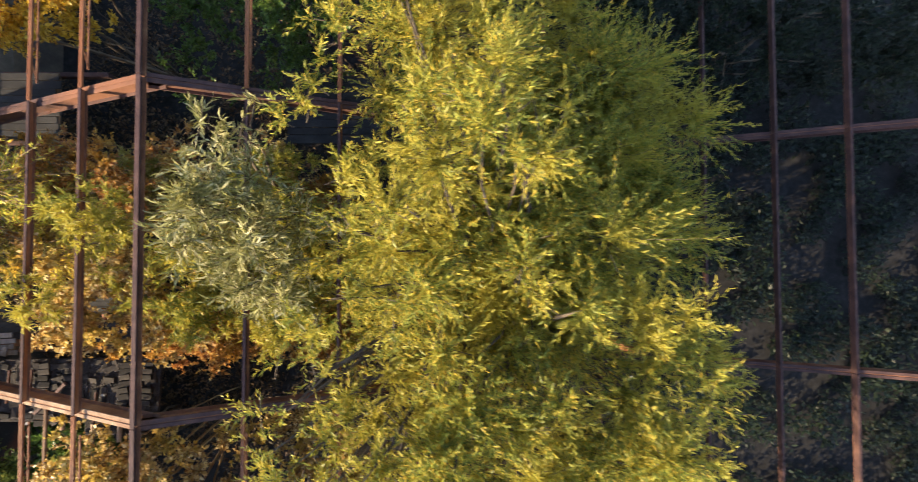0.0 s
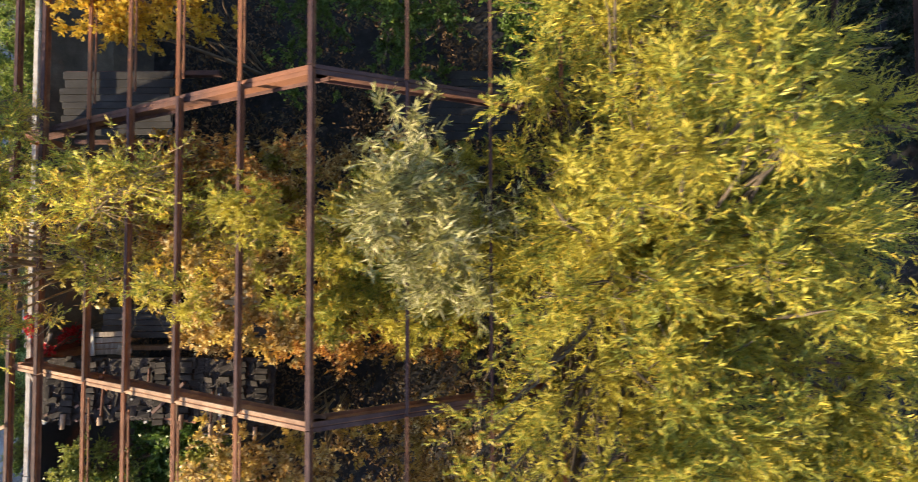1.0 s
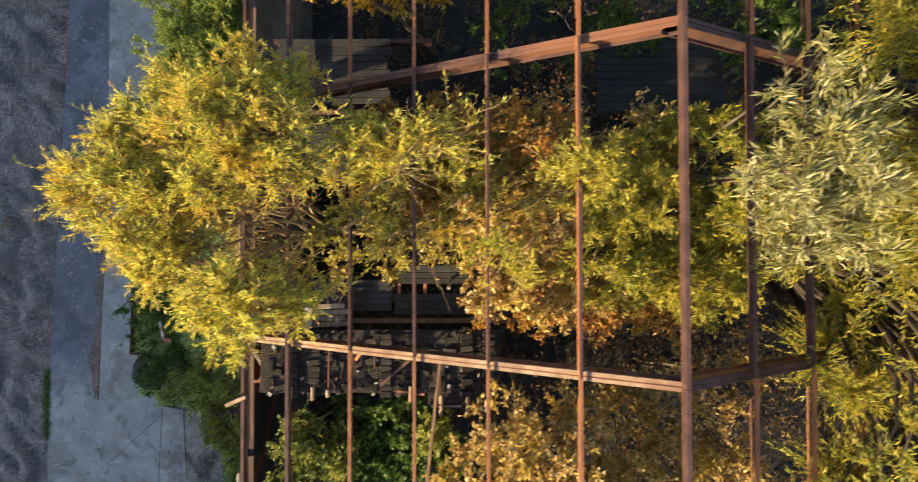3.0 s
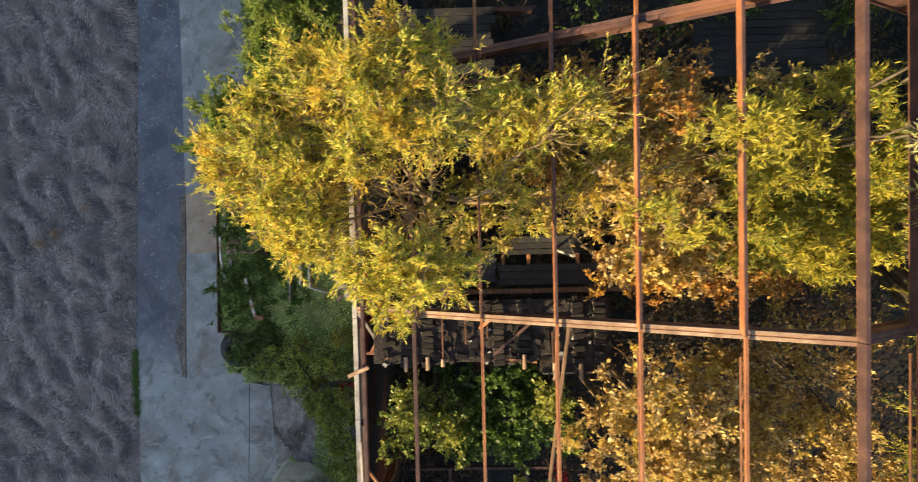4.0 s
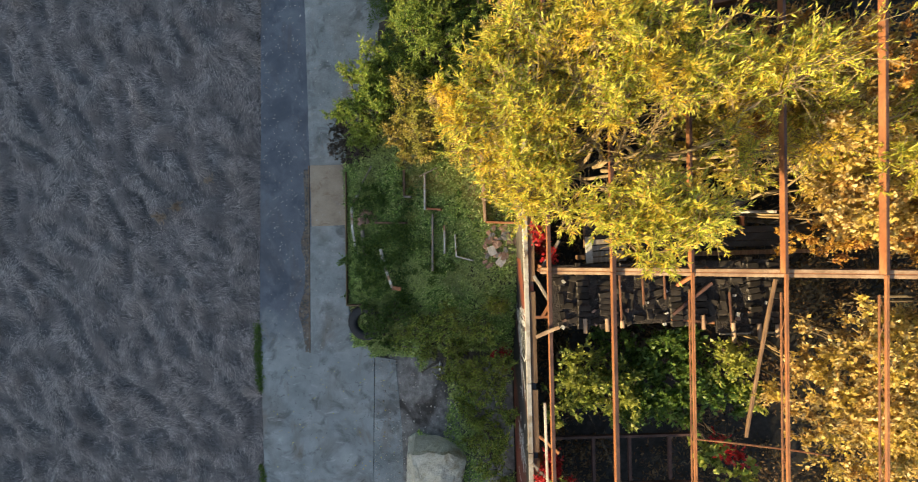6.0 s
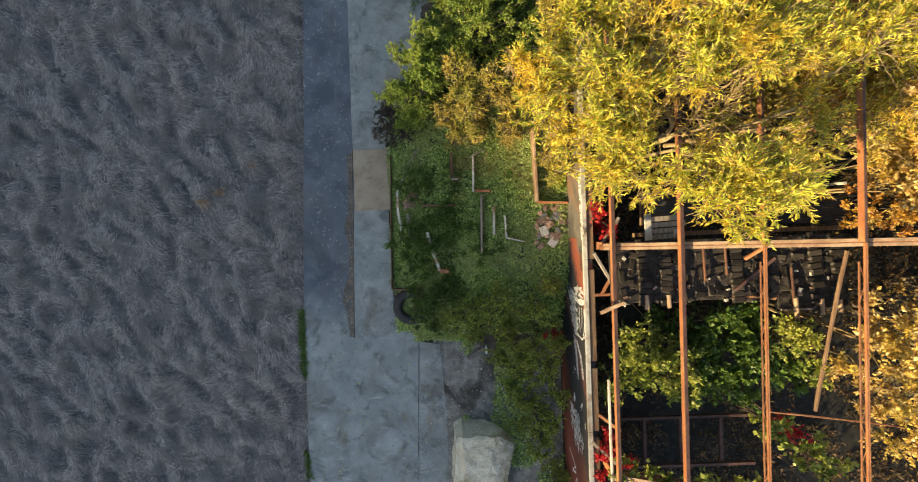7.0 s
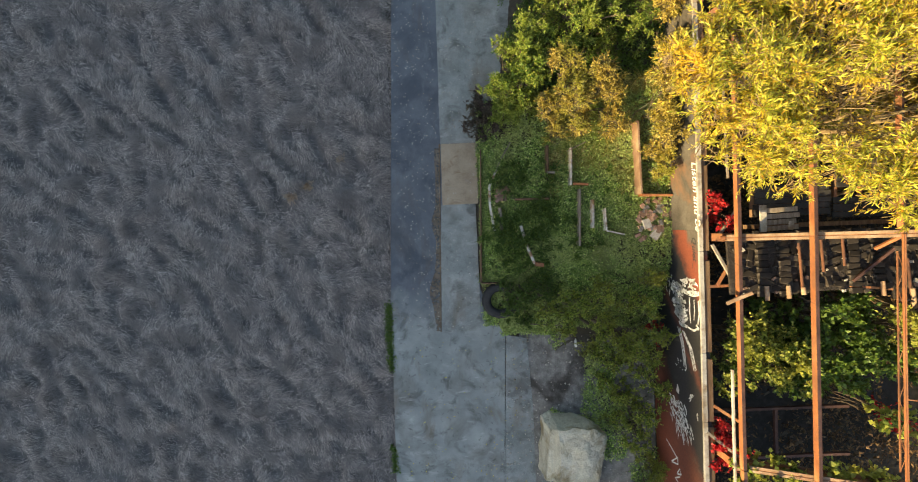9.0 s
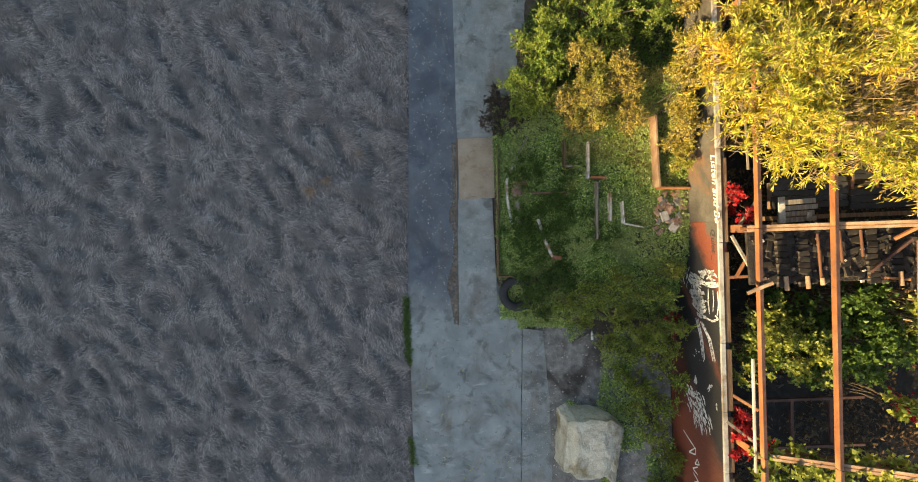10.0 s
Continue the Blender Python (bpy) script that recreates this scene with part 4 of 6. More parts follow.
plant("young_willow", "green willow saplings between the purlins", "tree", (11.2, 3.2, 0),
      [(11.3, 3.4, 6.4, 0.7, 0.8), (10.2, 2.35, 6.3, 0.5, 0.7), (12.3, 3.2, 5.4, 0.7, 0.9), (12.2, 2.1, 5.0, 0.7, 0.9), (11.5, 2.4, 5.4, 0.5, 0.8)], "willow", L_WILLOW, 1700, M_PALEBARK, seed=16, size=0.85, trunk=0.06)
thin = plant("young_willow", "thin-leaved ochre willow with bare twigs", "tree", (8.3, 3.0, 0),
      [(7.85, 3.65, 5.7, 0.4, 0.5), (8.2, 4.05, 5.7, 0.42, 0.5), (8.75, 4.05, 5.7, 0.42, 0.5), (9.2, 4.15, 5.7, 0.42, 0.5), (8.55, 3.55, 5.5, 0.4, 0.5), (7.9, 4.3, 5.6, 0.4, 0.5), (8.0, 3.1, 5.4, 0.36, 0.4), (8.35, 2.55, 5.1, 0.4, 0.5), (9.6, 3.6, 5.4, 0.45, 0.5), (9.4, 2.8, 5.1, 0.42, 0.5)], "willow", L_GOLD, 760, M_PALEBARK, seed=17, trunk=0.05, twigs=0.9, size=0.80, reach=1.7)
whips(thin, [((8.3, 3.0, 3.4), (8.5, 3.4, 4.8), (9.2, 4.4, 5.5), 0.03, 50, 0.9), ((8.4, 3.0, 3.4), (9.2, 3.0, 4.6), (10.2, 3.6, 5.2), 0.03, 50, 0.9)], M_PALEBARK, 92, L_GOLD)
plant("young_willow", "yellow-green willow with narrow leaves under the ridge", "tree", (12.9, 1.9, 0),
      [(12.9, 2.6, 4.9, 0.6, 0.9), (13.2, 1.8, 4.7, 0.6, 0.8), (12.6, 3.9, 4.6, 0.6, 0.8)], "willow", L_WILLOW, 700, M_PALEBARK, seed=34, trunk=0.05)
plant("young_willow", "yellow-green willow thicket beside the ridge", "tree", (13.9, 2.8, 0),
      [(13.6, 2.5, 4.5, 0.6, 0.8), (14.3, 3.4, 4.3, 0.6, 0.8), (13.2, 4.6, 4.4, 0.6, 0.7), (14.4, 1.8, 3.9, 0.7, 0.8), (13.5, 3.6, 4.4, 0.5, 0.7), (14.6, 4.6, 4.2, 0.6, 0.7), (14.0, 3.0, 5.4, 0.8, 0.8), (13.5, 4.2, 5.5, 0.6, 0.8), (13.7, 2.1, 5.2, 0.7, 0.8)], "willow", L_WILLOW, 3000, M_BARK, seed=47, trunk=0.05, size=0.85)
plant("russet_bush", "brown-leaved bush in the shade of the big willow", "shrub", (14.8, -0.8, 0),
      [(14.4, -0.6, 3.8, 0.6, 0.7), (15.2, 0.2, 3.5, 0.6, 0.7), (13.6, -0.1, 3.6, 0.5, 0.6), (14.8, -1.8, 3.7, 0.7, 0.7), (13.2, -2.2, 3.9, 0.7, 0.7), (15.6, -3.0, 3.6, 0.7, 0.7)], "broad", L_BROWN, 1600, M_BARK, seed=48, twigs=0.4, size=0.85)
plant("green_shrub", "leafy green shrub rising inside the ruin", "shrub", (6.6, -1.9, 0),
      [(6.4, -1.5, 3.0, 0.7, 0.6), (7.1, -2.0, 3.0, 0.7, 0.6), (6.0, -2.1, 2.8, 0.6, 0.6)], "broad", L_GREEN, 1000, seed=18)
plant("green_shrub", "dark leafy shrub rising inside the ruin", "shrub", (8.6, -1.6, 0),
      [(8.4, -1.2, 2.7, 0.9, 0.7), (9.3, -1.9, 3.0, 0.7, 0.7), (8.0, -2.1, 2.6, 0.9, 0.7), (7.4, -1.1, 2.3, 0.7, 0.6)], "broad", L_DEEP, 1500, seed=19, size=1.2)
plant("green_shrub", "yellow-green shrub beside the brick ledge", "shrub", (9.3, -1.2, 0),
      [(9.1, -1.1, 3.6, 0.5, 0.6), (9.5, -1.8, 3.6, 0.4, 0.6)], "broad", L_GREEN, 350, seed=35)
plant("amber_tree", "bright amber-yellow tree at the end of the ruin", "tree", (8.6, 8.0, 0),
      [(8.4, 7.6, 4.6, 0.9, 0.8), (9.6, 7.6, 4.6, 0.8, 0.8), (7.5, 7.5, 4.3, 0.8, 0.8), (8.6, 8.8, 4.8, 1.0, 0.9)], "broad", L_AMBER, 1800, seed=20)
plant("dark_tree", "dark green tree in the shade", "tree", (12.5, 9.0, 0),
      [(11.2, 8.4, 3.2, 1.3, 1.2), (13.2, 8.6, 3.6, 1.4, 1.3), (15.2, 9.0, 4.0, 1.5, 1.4), (12.8, 7.2, 2.6, 1.0, 1.0), (15.6, 7.4, 3.4, 1.2, 1.2), (10.6, 6.9, 2.4, 0.9, 0.8)], "broad", L_DEEP, 2600, seed=21)
# shade is in this tree's leaf colour too
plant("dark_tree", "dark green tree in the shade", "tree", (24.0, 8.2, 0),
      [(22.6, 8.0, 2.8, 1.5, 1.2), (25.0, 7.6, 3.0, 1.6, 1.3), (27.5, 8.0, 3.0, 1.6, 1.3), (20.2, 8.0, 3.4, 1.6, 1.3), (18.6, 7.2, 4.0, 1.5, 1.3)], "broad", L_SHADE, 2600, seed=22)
plant("bush", "dense olive-green bush on the bank below the wall", "shrub", (3.6, -1.2, 0.6),
      [(3.0, -0.75, 1.3, 0.45, 0.5), (3.5, -0.45, 1.7, 0.4, 0.5), (4.1, -1.6, 1.9, 0.5, 0.6), (4.5, -2.15, 1.8, 0.42, 0.5), (4.75, -1.4, 2.1, 0.36, 0.5), (3.6, -1.3, 1.5, 0.42, 0.4), (4.3, -0.7, 2.0, 0.4, 0.5), (4.6, -0.15, 2.1, 0.36, 0.4), (4.0, -2.3, 1.3, 0.4, 0.4), (2.4, -1.05, 0.95, 0.36, 0.3), (2.9, -1.45, 0.9, 0.34, 0.3), (3.5, -2.0, 1.0, 0.36, 0.3), (4.8, -2.8, 1.6, 0.36, 0.5)],
      "small", L_BUSH, 4300, seed=23, size=0.85, twigs=0.5, reach=1.3)
plant("bush", "low bush creeping over the old tyre", "shrub", (1.7, -0.8, 0.4),
      [(1.62, -0.75, 0.8, 0.36, 0.35), (1.4, -1.15, 0.55, 0.22, 0.2), (1.9, -0.5, 0.85, 0.36, 0.3), (1.9, -1.3, 0.5, 0.3, 0.2), (2.2, -0.2, 0.9, 0.3, 0.3), (1.4, -0.35, 0.6, 0.25, 0.2), (2.5, -0.5, 1.0, 0.34, 0.3)], "small", L_DEEP, 1500, seed=51, size=0.85)
plant("bush", "dark olive bush crowding the foot of the wall", "shrub", (4.5, -4.0, 0.7),
      [(4.2, -3.1, 1.1, 0.4, 0.4), (4.7, -3.5, 1.4, 0.4, 0.5), (4.5, -4.3, 1.3, 0.42, 0.5), (4.8, -5.0, 1.3, 0.4, 0.5), (4.6, -5.9, 1.2, 0.5, 0.5), (4.1, -3.8, 0.9, 0.32, 0.3), (3.8, -2.9, 0.8, 0.3, 0.3), (4.7, -6.9, 1.2, 0.5, 0.5)], "small", L_BUSH, 2400, seed=24, size=0.85, reach=1.3)
plant("bush", "tall leafy bush with yellowing tips by the track", "shrub", (1.8, 4.7, 0.6),
      [(1.0, 4.4, 1.8, 0.22, 0.3), (1.35, 4.5, 1.75, 0.36, 0.5), (1.75, 4.6, 1.7, 0.42, 0.6), (1.35, 5.3, 1.9, 0.26, 0.4), (1.75, 5.2, 1.8, 0.4, 0.6), (1.85, 5.8, 2.0, 0.25, 0.4), (2.15, 6.05, 2.0, 0.2, 0.4), (2.2, 5.5, 1.8, 0.4, 0.6), (2.1, 4.9, 1.7, 0.42, 0.6), (1.5, 4.0, 1.0, 0.4, 0.4), (2.0, 4.2, 1.2, 0.4, 0.5)], "small", L_HEDGE, 3600, seed=25, size=0.9, lean_up=0.9, reach=1.4)
plant("dry_shrub", "withered purple-brown shrub at the paving's edge", "shrub", (0.9, 4.0, 0.1),
      [(0.85, 4.4, 0.5, 0.36, 0.35), (0.72, 3.9, 0.4, 0.32, 0.3), (1.15, 4.15, 0.6, 0.36, 0.35), (0.95, 3.6, 0.35, 0.26, 0.2), (1.35, 3.75, 0.6, 0.3, 0.25)], "small", L_DUSK, 800, seed=52, trunk=0.02, twigs=0.9, size=0.8)
plant("bush", "dense green bush on the bank", "shrub", (3.4, 5.8, 1.2),
      [(3.2, 5.8, 1.9, 0.8, 0.8), (4.3, 5.5, 2.3, 0.6, 0.7), (3.0, 7.0, 1.9, 1.0, 0.8), (4.4, 6.8, 2.3, 0.6, 0.8), (4.3, 8.4, 2.3, 0.8, 0.9), (2.9, 8.4, 1.7, 0.9, 0.7), (3.7, 6.2, 2.3, 0.6, 0.7), (2.5, 6.3, 1.3, 0.6, 0.6)], "small", L_HEDGE, 7800, seed=26, size=0.75)
plant("ochre_shrub", "thin ochre-leaved shrub with bare twigs on the bank", "shrub", (3.1, 4.2, 1.1),
      [(2.75, 4.85, 2.2, 0.4, 0.5), (3.4, 4.45, 2.3, 0.42, 0.5), (2.95, 4.05, 2.2, 0.45, 0.5), (3.7, 4.2, 2.2, 0.42, 0.5), (2.45, 3.9, 1.8, 0.36, 0.4), (3.1, 3.5, 1.9, 0.36, 0.4), (3.8, 3.5, 2.0, 0.36, 0.4), (2.6, 3.4, 1.6, 0.3, 0.3)], "small", L_OCHRE, 2900, M_BARK, seed=27, twigs=0.9, size=0.8, trunk=0.03, reach=1.5)
plant("ochre_shrub", "golden-brown shrub leaning against the wall", "shrub", (4.8, 3.6, 1.9),
      [(4.75, 2.7, 2.4, 0.32, 0.4), (4.75, 3.5, 2.6, 0.36, 0.4), (4.75, 4.4, 2.7, 0.36, 0.5), (4.8, 2.3, 2.4, 0.25, 0.4), (4.8, 3.0, 2.9, 0.28, 0.4), (4.8, 4.0, 2.9, 0.3, 0.4), (4.8, 4.9, 2.9, 0.34, 0.5), (4.8, 5.8, 2.9, 0.36, 0.5)], "small", L_OCHRE, 2100, M_BARK, seed=53, twigs=0.7, size=0.9, trunk=0.03, reach=1.5)
plant("weeds", "low green weeds in the timber-edged beds", "weeds", (2.4, 1.4, 0.7),
      [(1.5, 0.9, 0.55, 0.7, 0.18), (2.4, 1.2, 0.95, 0.8, 0.2), (3.3, 0.9, 1.3, 0.7, 0.2), (1.7, 2.5, 0.65, 0.7, 0.2), (2.6, 2.4, 1.1, 0.6, 0.2), (1.3, 0.2, 0.45, 0.5, 0.16), (2.3, 0.1, 0.85, 0.7, 0.2), (4.0, 2.4, 1.6, 0.5, 0.2)],
      "small", L_DEEP, 4200, seed=28, limbs=False, twigs=0, size=0.8)
plant("red_creeper", "crimson creeper climbing the steel column", "creeper", (5.55, 1.3, 0),
      [(5.36, 1.6, 3.35, 0.15, 0.2), (5.46, 1.42, 3.4, 0.15, 0.2), (5.68, 1.12, 3.4, 0.14, 0.2), (5.66, 0.98, 3.3, 0.14, 0.2), (5.6, 1.2, 2.6, 0.2, 0.5)], "maple", L_RED, 190, seed=37, trunk=0.02, size=0.55)
plant("red_creeper", "crimson creeper hanging by the leaning pole", "creeper", (5.8, -3.5, 0),
      [(5.42, -3.45, 3.3, 0.2, 0.25), (5.55, -3.15, 3.1, 0.18, 0.25), (5.6, -3.8, 3.3, 0.2, 0.2), (5.95, -3.75, 3.2, 0.18, 0.2), (5.35, -3.95, 3.2, 0.16, 0.2), (5.75, -3.5, 2.8, 0.2, 0.3)], "maple", L_RED, 260, seed=38, trunk=0.02, size=0.6)
plant("red_creeper", "crimson creeper among the green vine", "creeper", (9.5, -3.4, 0),
      [(9.4, -3.3, 2.8, 0.3, 0.4), (9.8, -3.5, 2.8, 0.25, 0.3)], "maple", L_RED, 120, seed=39, trunk=0.02, size=0.6)
plant("green_vine", "broad-leaved green vine trailing over a beam", "vine", (7.4, -3.8, 0),
      [(5.7, -3.75, 3.8, 0.35, 0.25), (6.3, -3.8, 4.0, 0.35, 0.25), (6.9, -3.75, 4.3, 0.35, 0.25), (7.5, -3.8, 4.6, 0.35, 0.25), (8.1, -3.75, 4.9, 0.35, 0.25), (8.7, -3.7, 5.1, 0.35, 0.25), (9.0, -3.2, 4.4, 0.4, 0.5), (8.6, -2.9, 3.8, 0.35, 0.5), (6.0, -4.4, 3.4, 0.4, 0.3), (7.2, -4.5, 3.4, 0.5, 0.3), (8.4, -4.5, 3.5, 0.5, 0.3)], "maple", L_GREEN, 1300, seed=40, limbs=False, twigs=0.15, size=0.8)
plant("red_sprig", "small spray of red leaves in the bush", "shrub", (4.75, -1.3, 0.9), [(4.85, -1.35, 1.8, 0.2, 0.1), (4.55, -1.3, 1.95, 0.16, 0.08), (4.9, -1.75, 1.8, 0.12, 0.1)], "small", L_RED, 36, seed=41, trunk=0.015)
for sx, sy, sn in ((-4.2, 2.2, 34), (-3.75, 2.5, 22), (-2.8, 3.2, 14)):
    plant("straw_tuft", "tuft of bleached ochre grass in the field", "grass tuft", (sx, sy, 0), [(sx, sy, 0.12, 0.14, 0.06)], "sprig", L_TUFT, sn, seed=int(60 + sx), limbs=False, twigs=0, size=1.6)


def ground_cover(name, label, n, x0, x1, y0, y1, mat, size, seed, patchy=0.0, tall=0.14):
    """Low weeds over the bank: a few leaves from every root."""
    g = np.random.default_rng(seed)
    x, y = g.uniform(x0, x1, n), g.uniform(y0, y1, n)
    if patchy:
        v = np.array([noise.noise(Vector((a * 0.9, b * 0.9, 5.0))) for a, b in zip(x, y)])
        x, y = x[v > patchy], y[v > patchy]
    z = lift(x, y)
    k = 6
    x, y, z = np.repeat(x, k), np.repeat(y, k), np.repeat(z, k)
    m = len(x)
    P = np.stack([x + g.normal(size=m) * 0.03, y + g.normal(size=m) * 0.03, z + g.uniform(0.0, 1.0, m) * tall], 1)
    a = g.uniform(0, 6.28, m)
    D = unit(np.stack([np.cos(a), np.sin(a), g.uniform(-0.1, 0.9, m)], 1))
    N = unit(g.normal(size=(m, 3)) * 0.6 + [0, 0, 1])
    s = size * g.uniform(0.5, 1.3, m)
    return tagged(new(name, leaves(name, P, D, N, s, s * g.uniform(0.25, 0.6, m), mat)), label, "weeds", kind="stuff")


ground_cover("bank_weeds", "low green weeds covering the bank", 20000, 0.86, 5.1, -1.5, 4.6, L_WEED, 0.05, 3, -0.7)
ground_cover("bank_weeds", "low green weeds covering the upper bank", 12000, 1.6, 5.1, 4.6, 10.5, L_DEEP, 0.055, 4, -0.4)
ground_cover("verge_weeds", "strip of green weeds along the track edge", 900, -1.83, -1.66, -5.5, 0.6, L_DEEP, 0.06, 6, -0.1, 0.07)
ground_cover("grit_weeds", "patches of weeds on the gritty ground", 5500, 2.6, 5.1, -8.0, -1.5, L_WEED, 0.065, 5, 0.08)
ground_cover("grit_weeds", "weeds at the foot of the bank", 900, 1.3, 2.7, -1.75, -1.2, L_WEED, 0.06, 12, -0.3)
# growth added to darken the second bay, with shade in its leaf colour
ground_cover("floor_growth", "dark low growth added to deepen the shaded ruin floor", 20000, 19.0, 32.0, -9.0, 10.8, L_SHADE, 0.14, 8, -0.05, 0.7)
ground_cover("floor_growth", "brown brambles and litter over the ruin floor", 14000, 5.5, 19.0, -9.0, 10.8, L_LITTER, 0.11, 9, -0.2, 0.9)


def long_grass(name, label, tufts, x0, x1, y0, y1, mat, tall, seed, at=(0.0, 0.7)):
    """Tufts of long blades that arch over, taller and closer in drifts, with bare hollows between."""
    g = np.random.default_rng(seed)
    x, y = g.uniform(x0, x1, tufts), g.uniform(y0, y1, tufts)
    v = np.array([noise.noise(Vector((a * at[1] * 2, b * at[1] * 2, 11.0 + seed))) for a, b in zip(x, y)])
    keep = v > at[0]
    x, y, v = x[keep], y[keep], v[keep]
    k = 9
    big = np.repeat(tall * (0.45 + 1.2 * np.clip(v, 0, 1)) * g.uniform(0.5, 1.3, len(x)), k)
    lean = np.repeat(g.uniform(0, 6.28, len(x)), k)
    x, y = np.repeat(x, k), np.repeat(y, k)
    m = len(x)
    a = lean + g.normal(size=m) * 1.0
    root = np.stack([x + g.normal(size=m) * 0.025, y + g.normal(size=m) * 0.025, lift(x, y)], 1)
    flat = np.stack([np.cos(a), np.sin(a), np.zeros(m)], 1)
    up = np.array([[0, 0, 1.0]])
    l = (big * g.uniform(0.6, 1.3, m))[:, None]
    side = np.stack([-np.sin(a), np.cos(a), np.zeros(m)], 1) * g.uniform(0.004, 0.009, m)[:, None]
    mid = root + up * l * 0.55 + flat * l * 0.25
    tip = root + up * l * 0.62 + flat * l * g.uniform(0.6, 1.0, m)[:, None]
    V = np.stack([root - side, root + side, mid + side, tip, mid - side], 1).reshape(-1, 3)
    o = np.arange(m)[:, None] * 5
    F = np.concatenate([o + [0, 1, 2], o + [0, 2, 4], o + [4, 2, 3]], 1).reshape(-1, 3)
    return tagged(new(name, fast_mesh(name, V, F, mat)), label, "grass", kind="stuff")


long_grass("long_grass", "rank green grass arching over the beds", 5200, 0.84, 4.0, -0.5, 3.4, L_BLADE, 0.15, 70, (-0.25, 0.7))
long_grass("long_grass", "dry ochre grass in the upper beds", 1900, 2.6, 5.1, 1.9, 4.6, L_DRYBLADE, 0.30, 71, (-0.2, 0.6))
long_grass("long_grass", "green grass below the wall", 1500, 3.2, 5.1, -0.2, 1.9, L_BLADE, 0.24, 72, (-0.1, 0.7))
long_grass("long_grass", "ragged grass along the paving's edge", 420, 0.80, 1.0, -0.3, 4.4, L_BLADE, 0.12, 73, (-0.3, 1.0))

# ---- timber-edged beds on the bank ----
def board(name, pts, w, h, mat, label, category, group="", cuts=5, sag=0.006):
    """A board laid or stood along the points, each stretch a length of its own."""
    t = thing(name, label, category, (0, 0, 0), group)
    rise = Vector((0, 0, 0.07 if category in ("board", "plank") and pts[0][2] < 2.2 else 0.0))      # proud of the weeds
    for a, b in zip(pts, pts[1:]):
        bar_part("length", Vector(a) + rise, Vector(b) + rise, w, h, mat, t, cuts=cuts, sag=sag, bevel=0.006)
    return t


EDGES = "old boards edging the beds"
board("edging_board", [(0.90, 3.25, 0.40), (0.79, -0.27, 0.36)], 0.03, 0.42, M_OLDWOOD, "thin brown board edging the lowest bed", "board", EDGES, 12)
board("edging_board", [(0.79, -0.29, 0.38), (1.19, -0.30, 0.46)], 0.035, 0.35, M_OLDWOOD, "short brown board closing the bed's corner", "board", EDGES)
board("curved_plank", [(1.23, 2.59, 0.66), (1.07, 2.24, 0.62), (1.07, 1.76, 0.62), (1.17, 1.09, 0.62)], 0.06, 0.05, M_WHITEWOOD, "long bent plank with flaking white paint", "plank")
board("pole", [(1.64, 3.34, 0.80), (1.40, 2.95, 0.74), (1.23, 2.56, 0.68)], 0.03, 0.03, M_TIMBER, "thin pale stick lying against the bent plank", "stick")
board("plank", [(1.32, 1.69, 0.60), (1.38, 1.00, 0.60)], 0.09, 0.05, M_TIMBER, "short grey plank lying in the weeds", "plank")
board("plank", [(1.82, 1.20, 0.86), (1.95, 0.66, 0.93), (2.11, 0.23, 1.02)], 0.07, 0.05, M_WHITEWOOD, "white-painted plank slanting over the weeds", "plank")
board("plank", [(2.11, 0.22, 1.03), (2.33, 0.19, 1.04)], 0.10, 0.05, M_PAINTED, "red-brown board end lying in weeds", "plank")
board("edging_board", [(2.51, 3.17, 1.12), (2.49, 2.50, 1.10)], 0.06, 0.35, M_OLDWOOD, "upright brown board edging a bed", "board", EDGES)
board("edging_board", [(2.47, 2.51, 1.12), (2.66, 2.49, 1.16)], 0.05, 0.25, M_TIMBER, "short board across the bed's end", "board", EDGES)
board("edging_board", [(3.04, 3.05, 1.36), (3.01, 2.15, 1.34)], 0.045, 0.35, M_WHITEWOOD, "flaking white board edging a bed", "board", EDGES)
board("edging_board", [(3.05, 2.18, 1.36), (3.40, 2.14, 1.46)], 0.05, 0.3, M_PAINTED, "red-brown board across the bed's end", "board", EDGES)
board("edging_board", [(4.40, 3.50, 2.05), (4.44, 1.82, 2.05)], 0.055, 0.45, M_FLANGE, "tall weathered board edging the upper bed", "board", EDGES, 10)
board("edging_board", [(4.44, 1.80, 2.06), (5.12, 1.76, 2.12)], 0.05, 0.35, M_PAINTED, "red-brown board across the upper bed", "board", EDGES)
board("edging_board", [(3.20, 2.04, 1.42), (3.16, 0.65, 1.40)], 0.05, 0.3, M_TIMBER, "grey board edging a bed", "board", EDGES)
board("edging_board", [(3.48, 1.76, 1.54), (3.47, 1.07, 1.52)], 0.045, 0.3, M_WHITEWOOD, "short white board edging a bed", "board", EDGES)
board("edging_board", [(3.73, 1.53, 1.64), (3.75, 1.00, 1.64), (4.13, 0.90, 1.76)], 0.03, 0.25, M_WHITEWOOD, "thin bent pale edging strip", "board", EDGES)
board("edging_board", [(1.68, 1.88, 0.78), (2.50, 1.85, 1.10)], 0.05, 0.2, M_OLDWOOD, "dark board between two beds", "board", EDGES)
board("pole", [(1.70, -1.45, 0.20), (2.90, -1.51, 0.46)], 0.03, 0.03, M_TIMBER, "thin grey pole lying at the bed's foot", "pole")
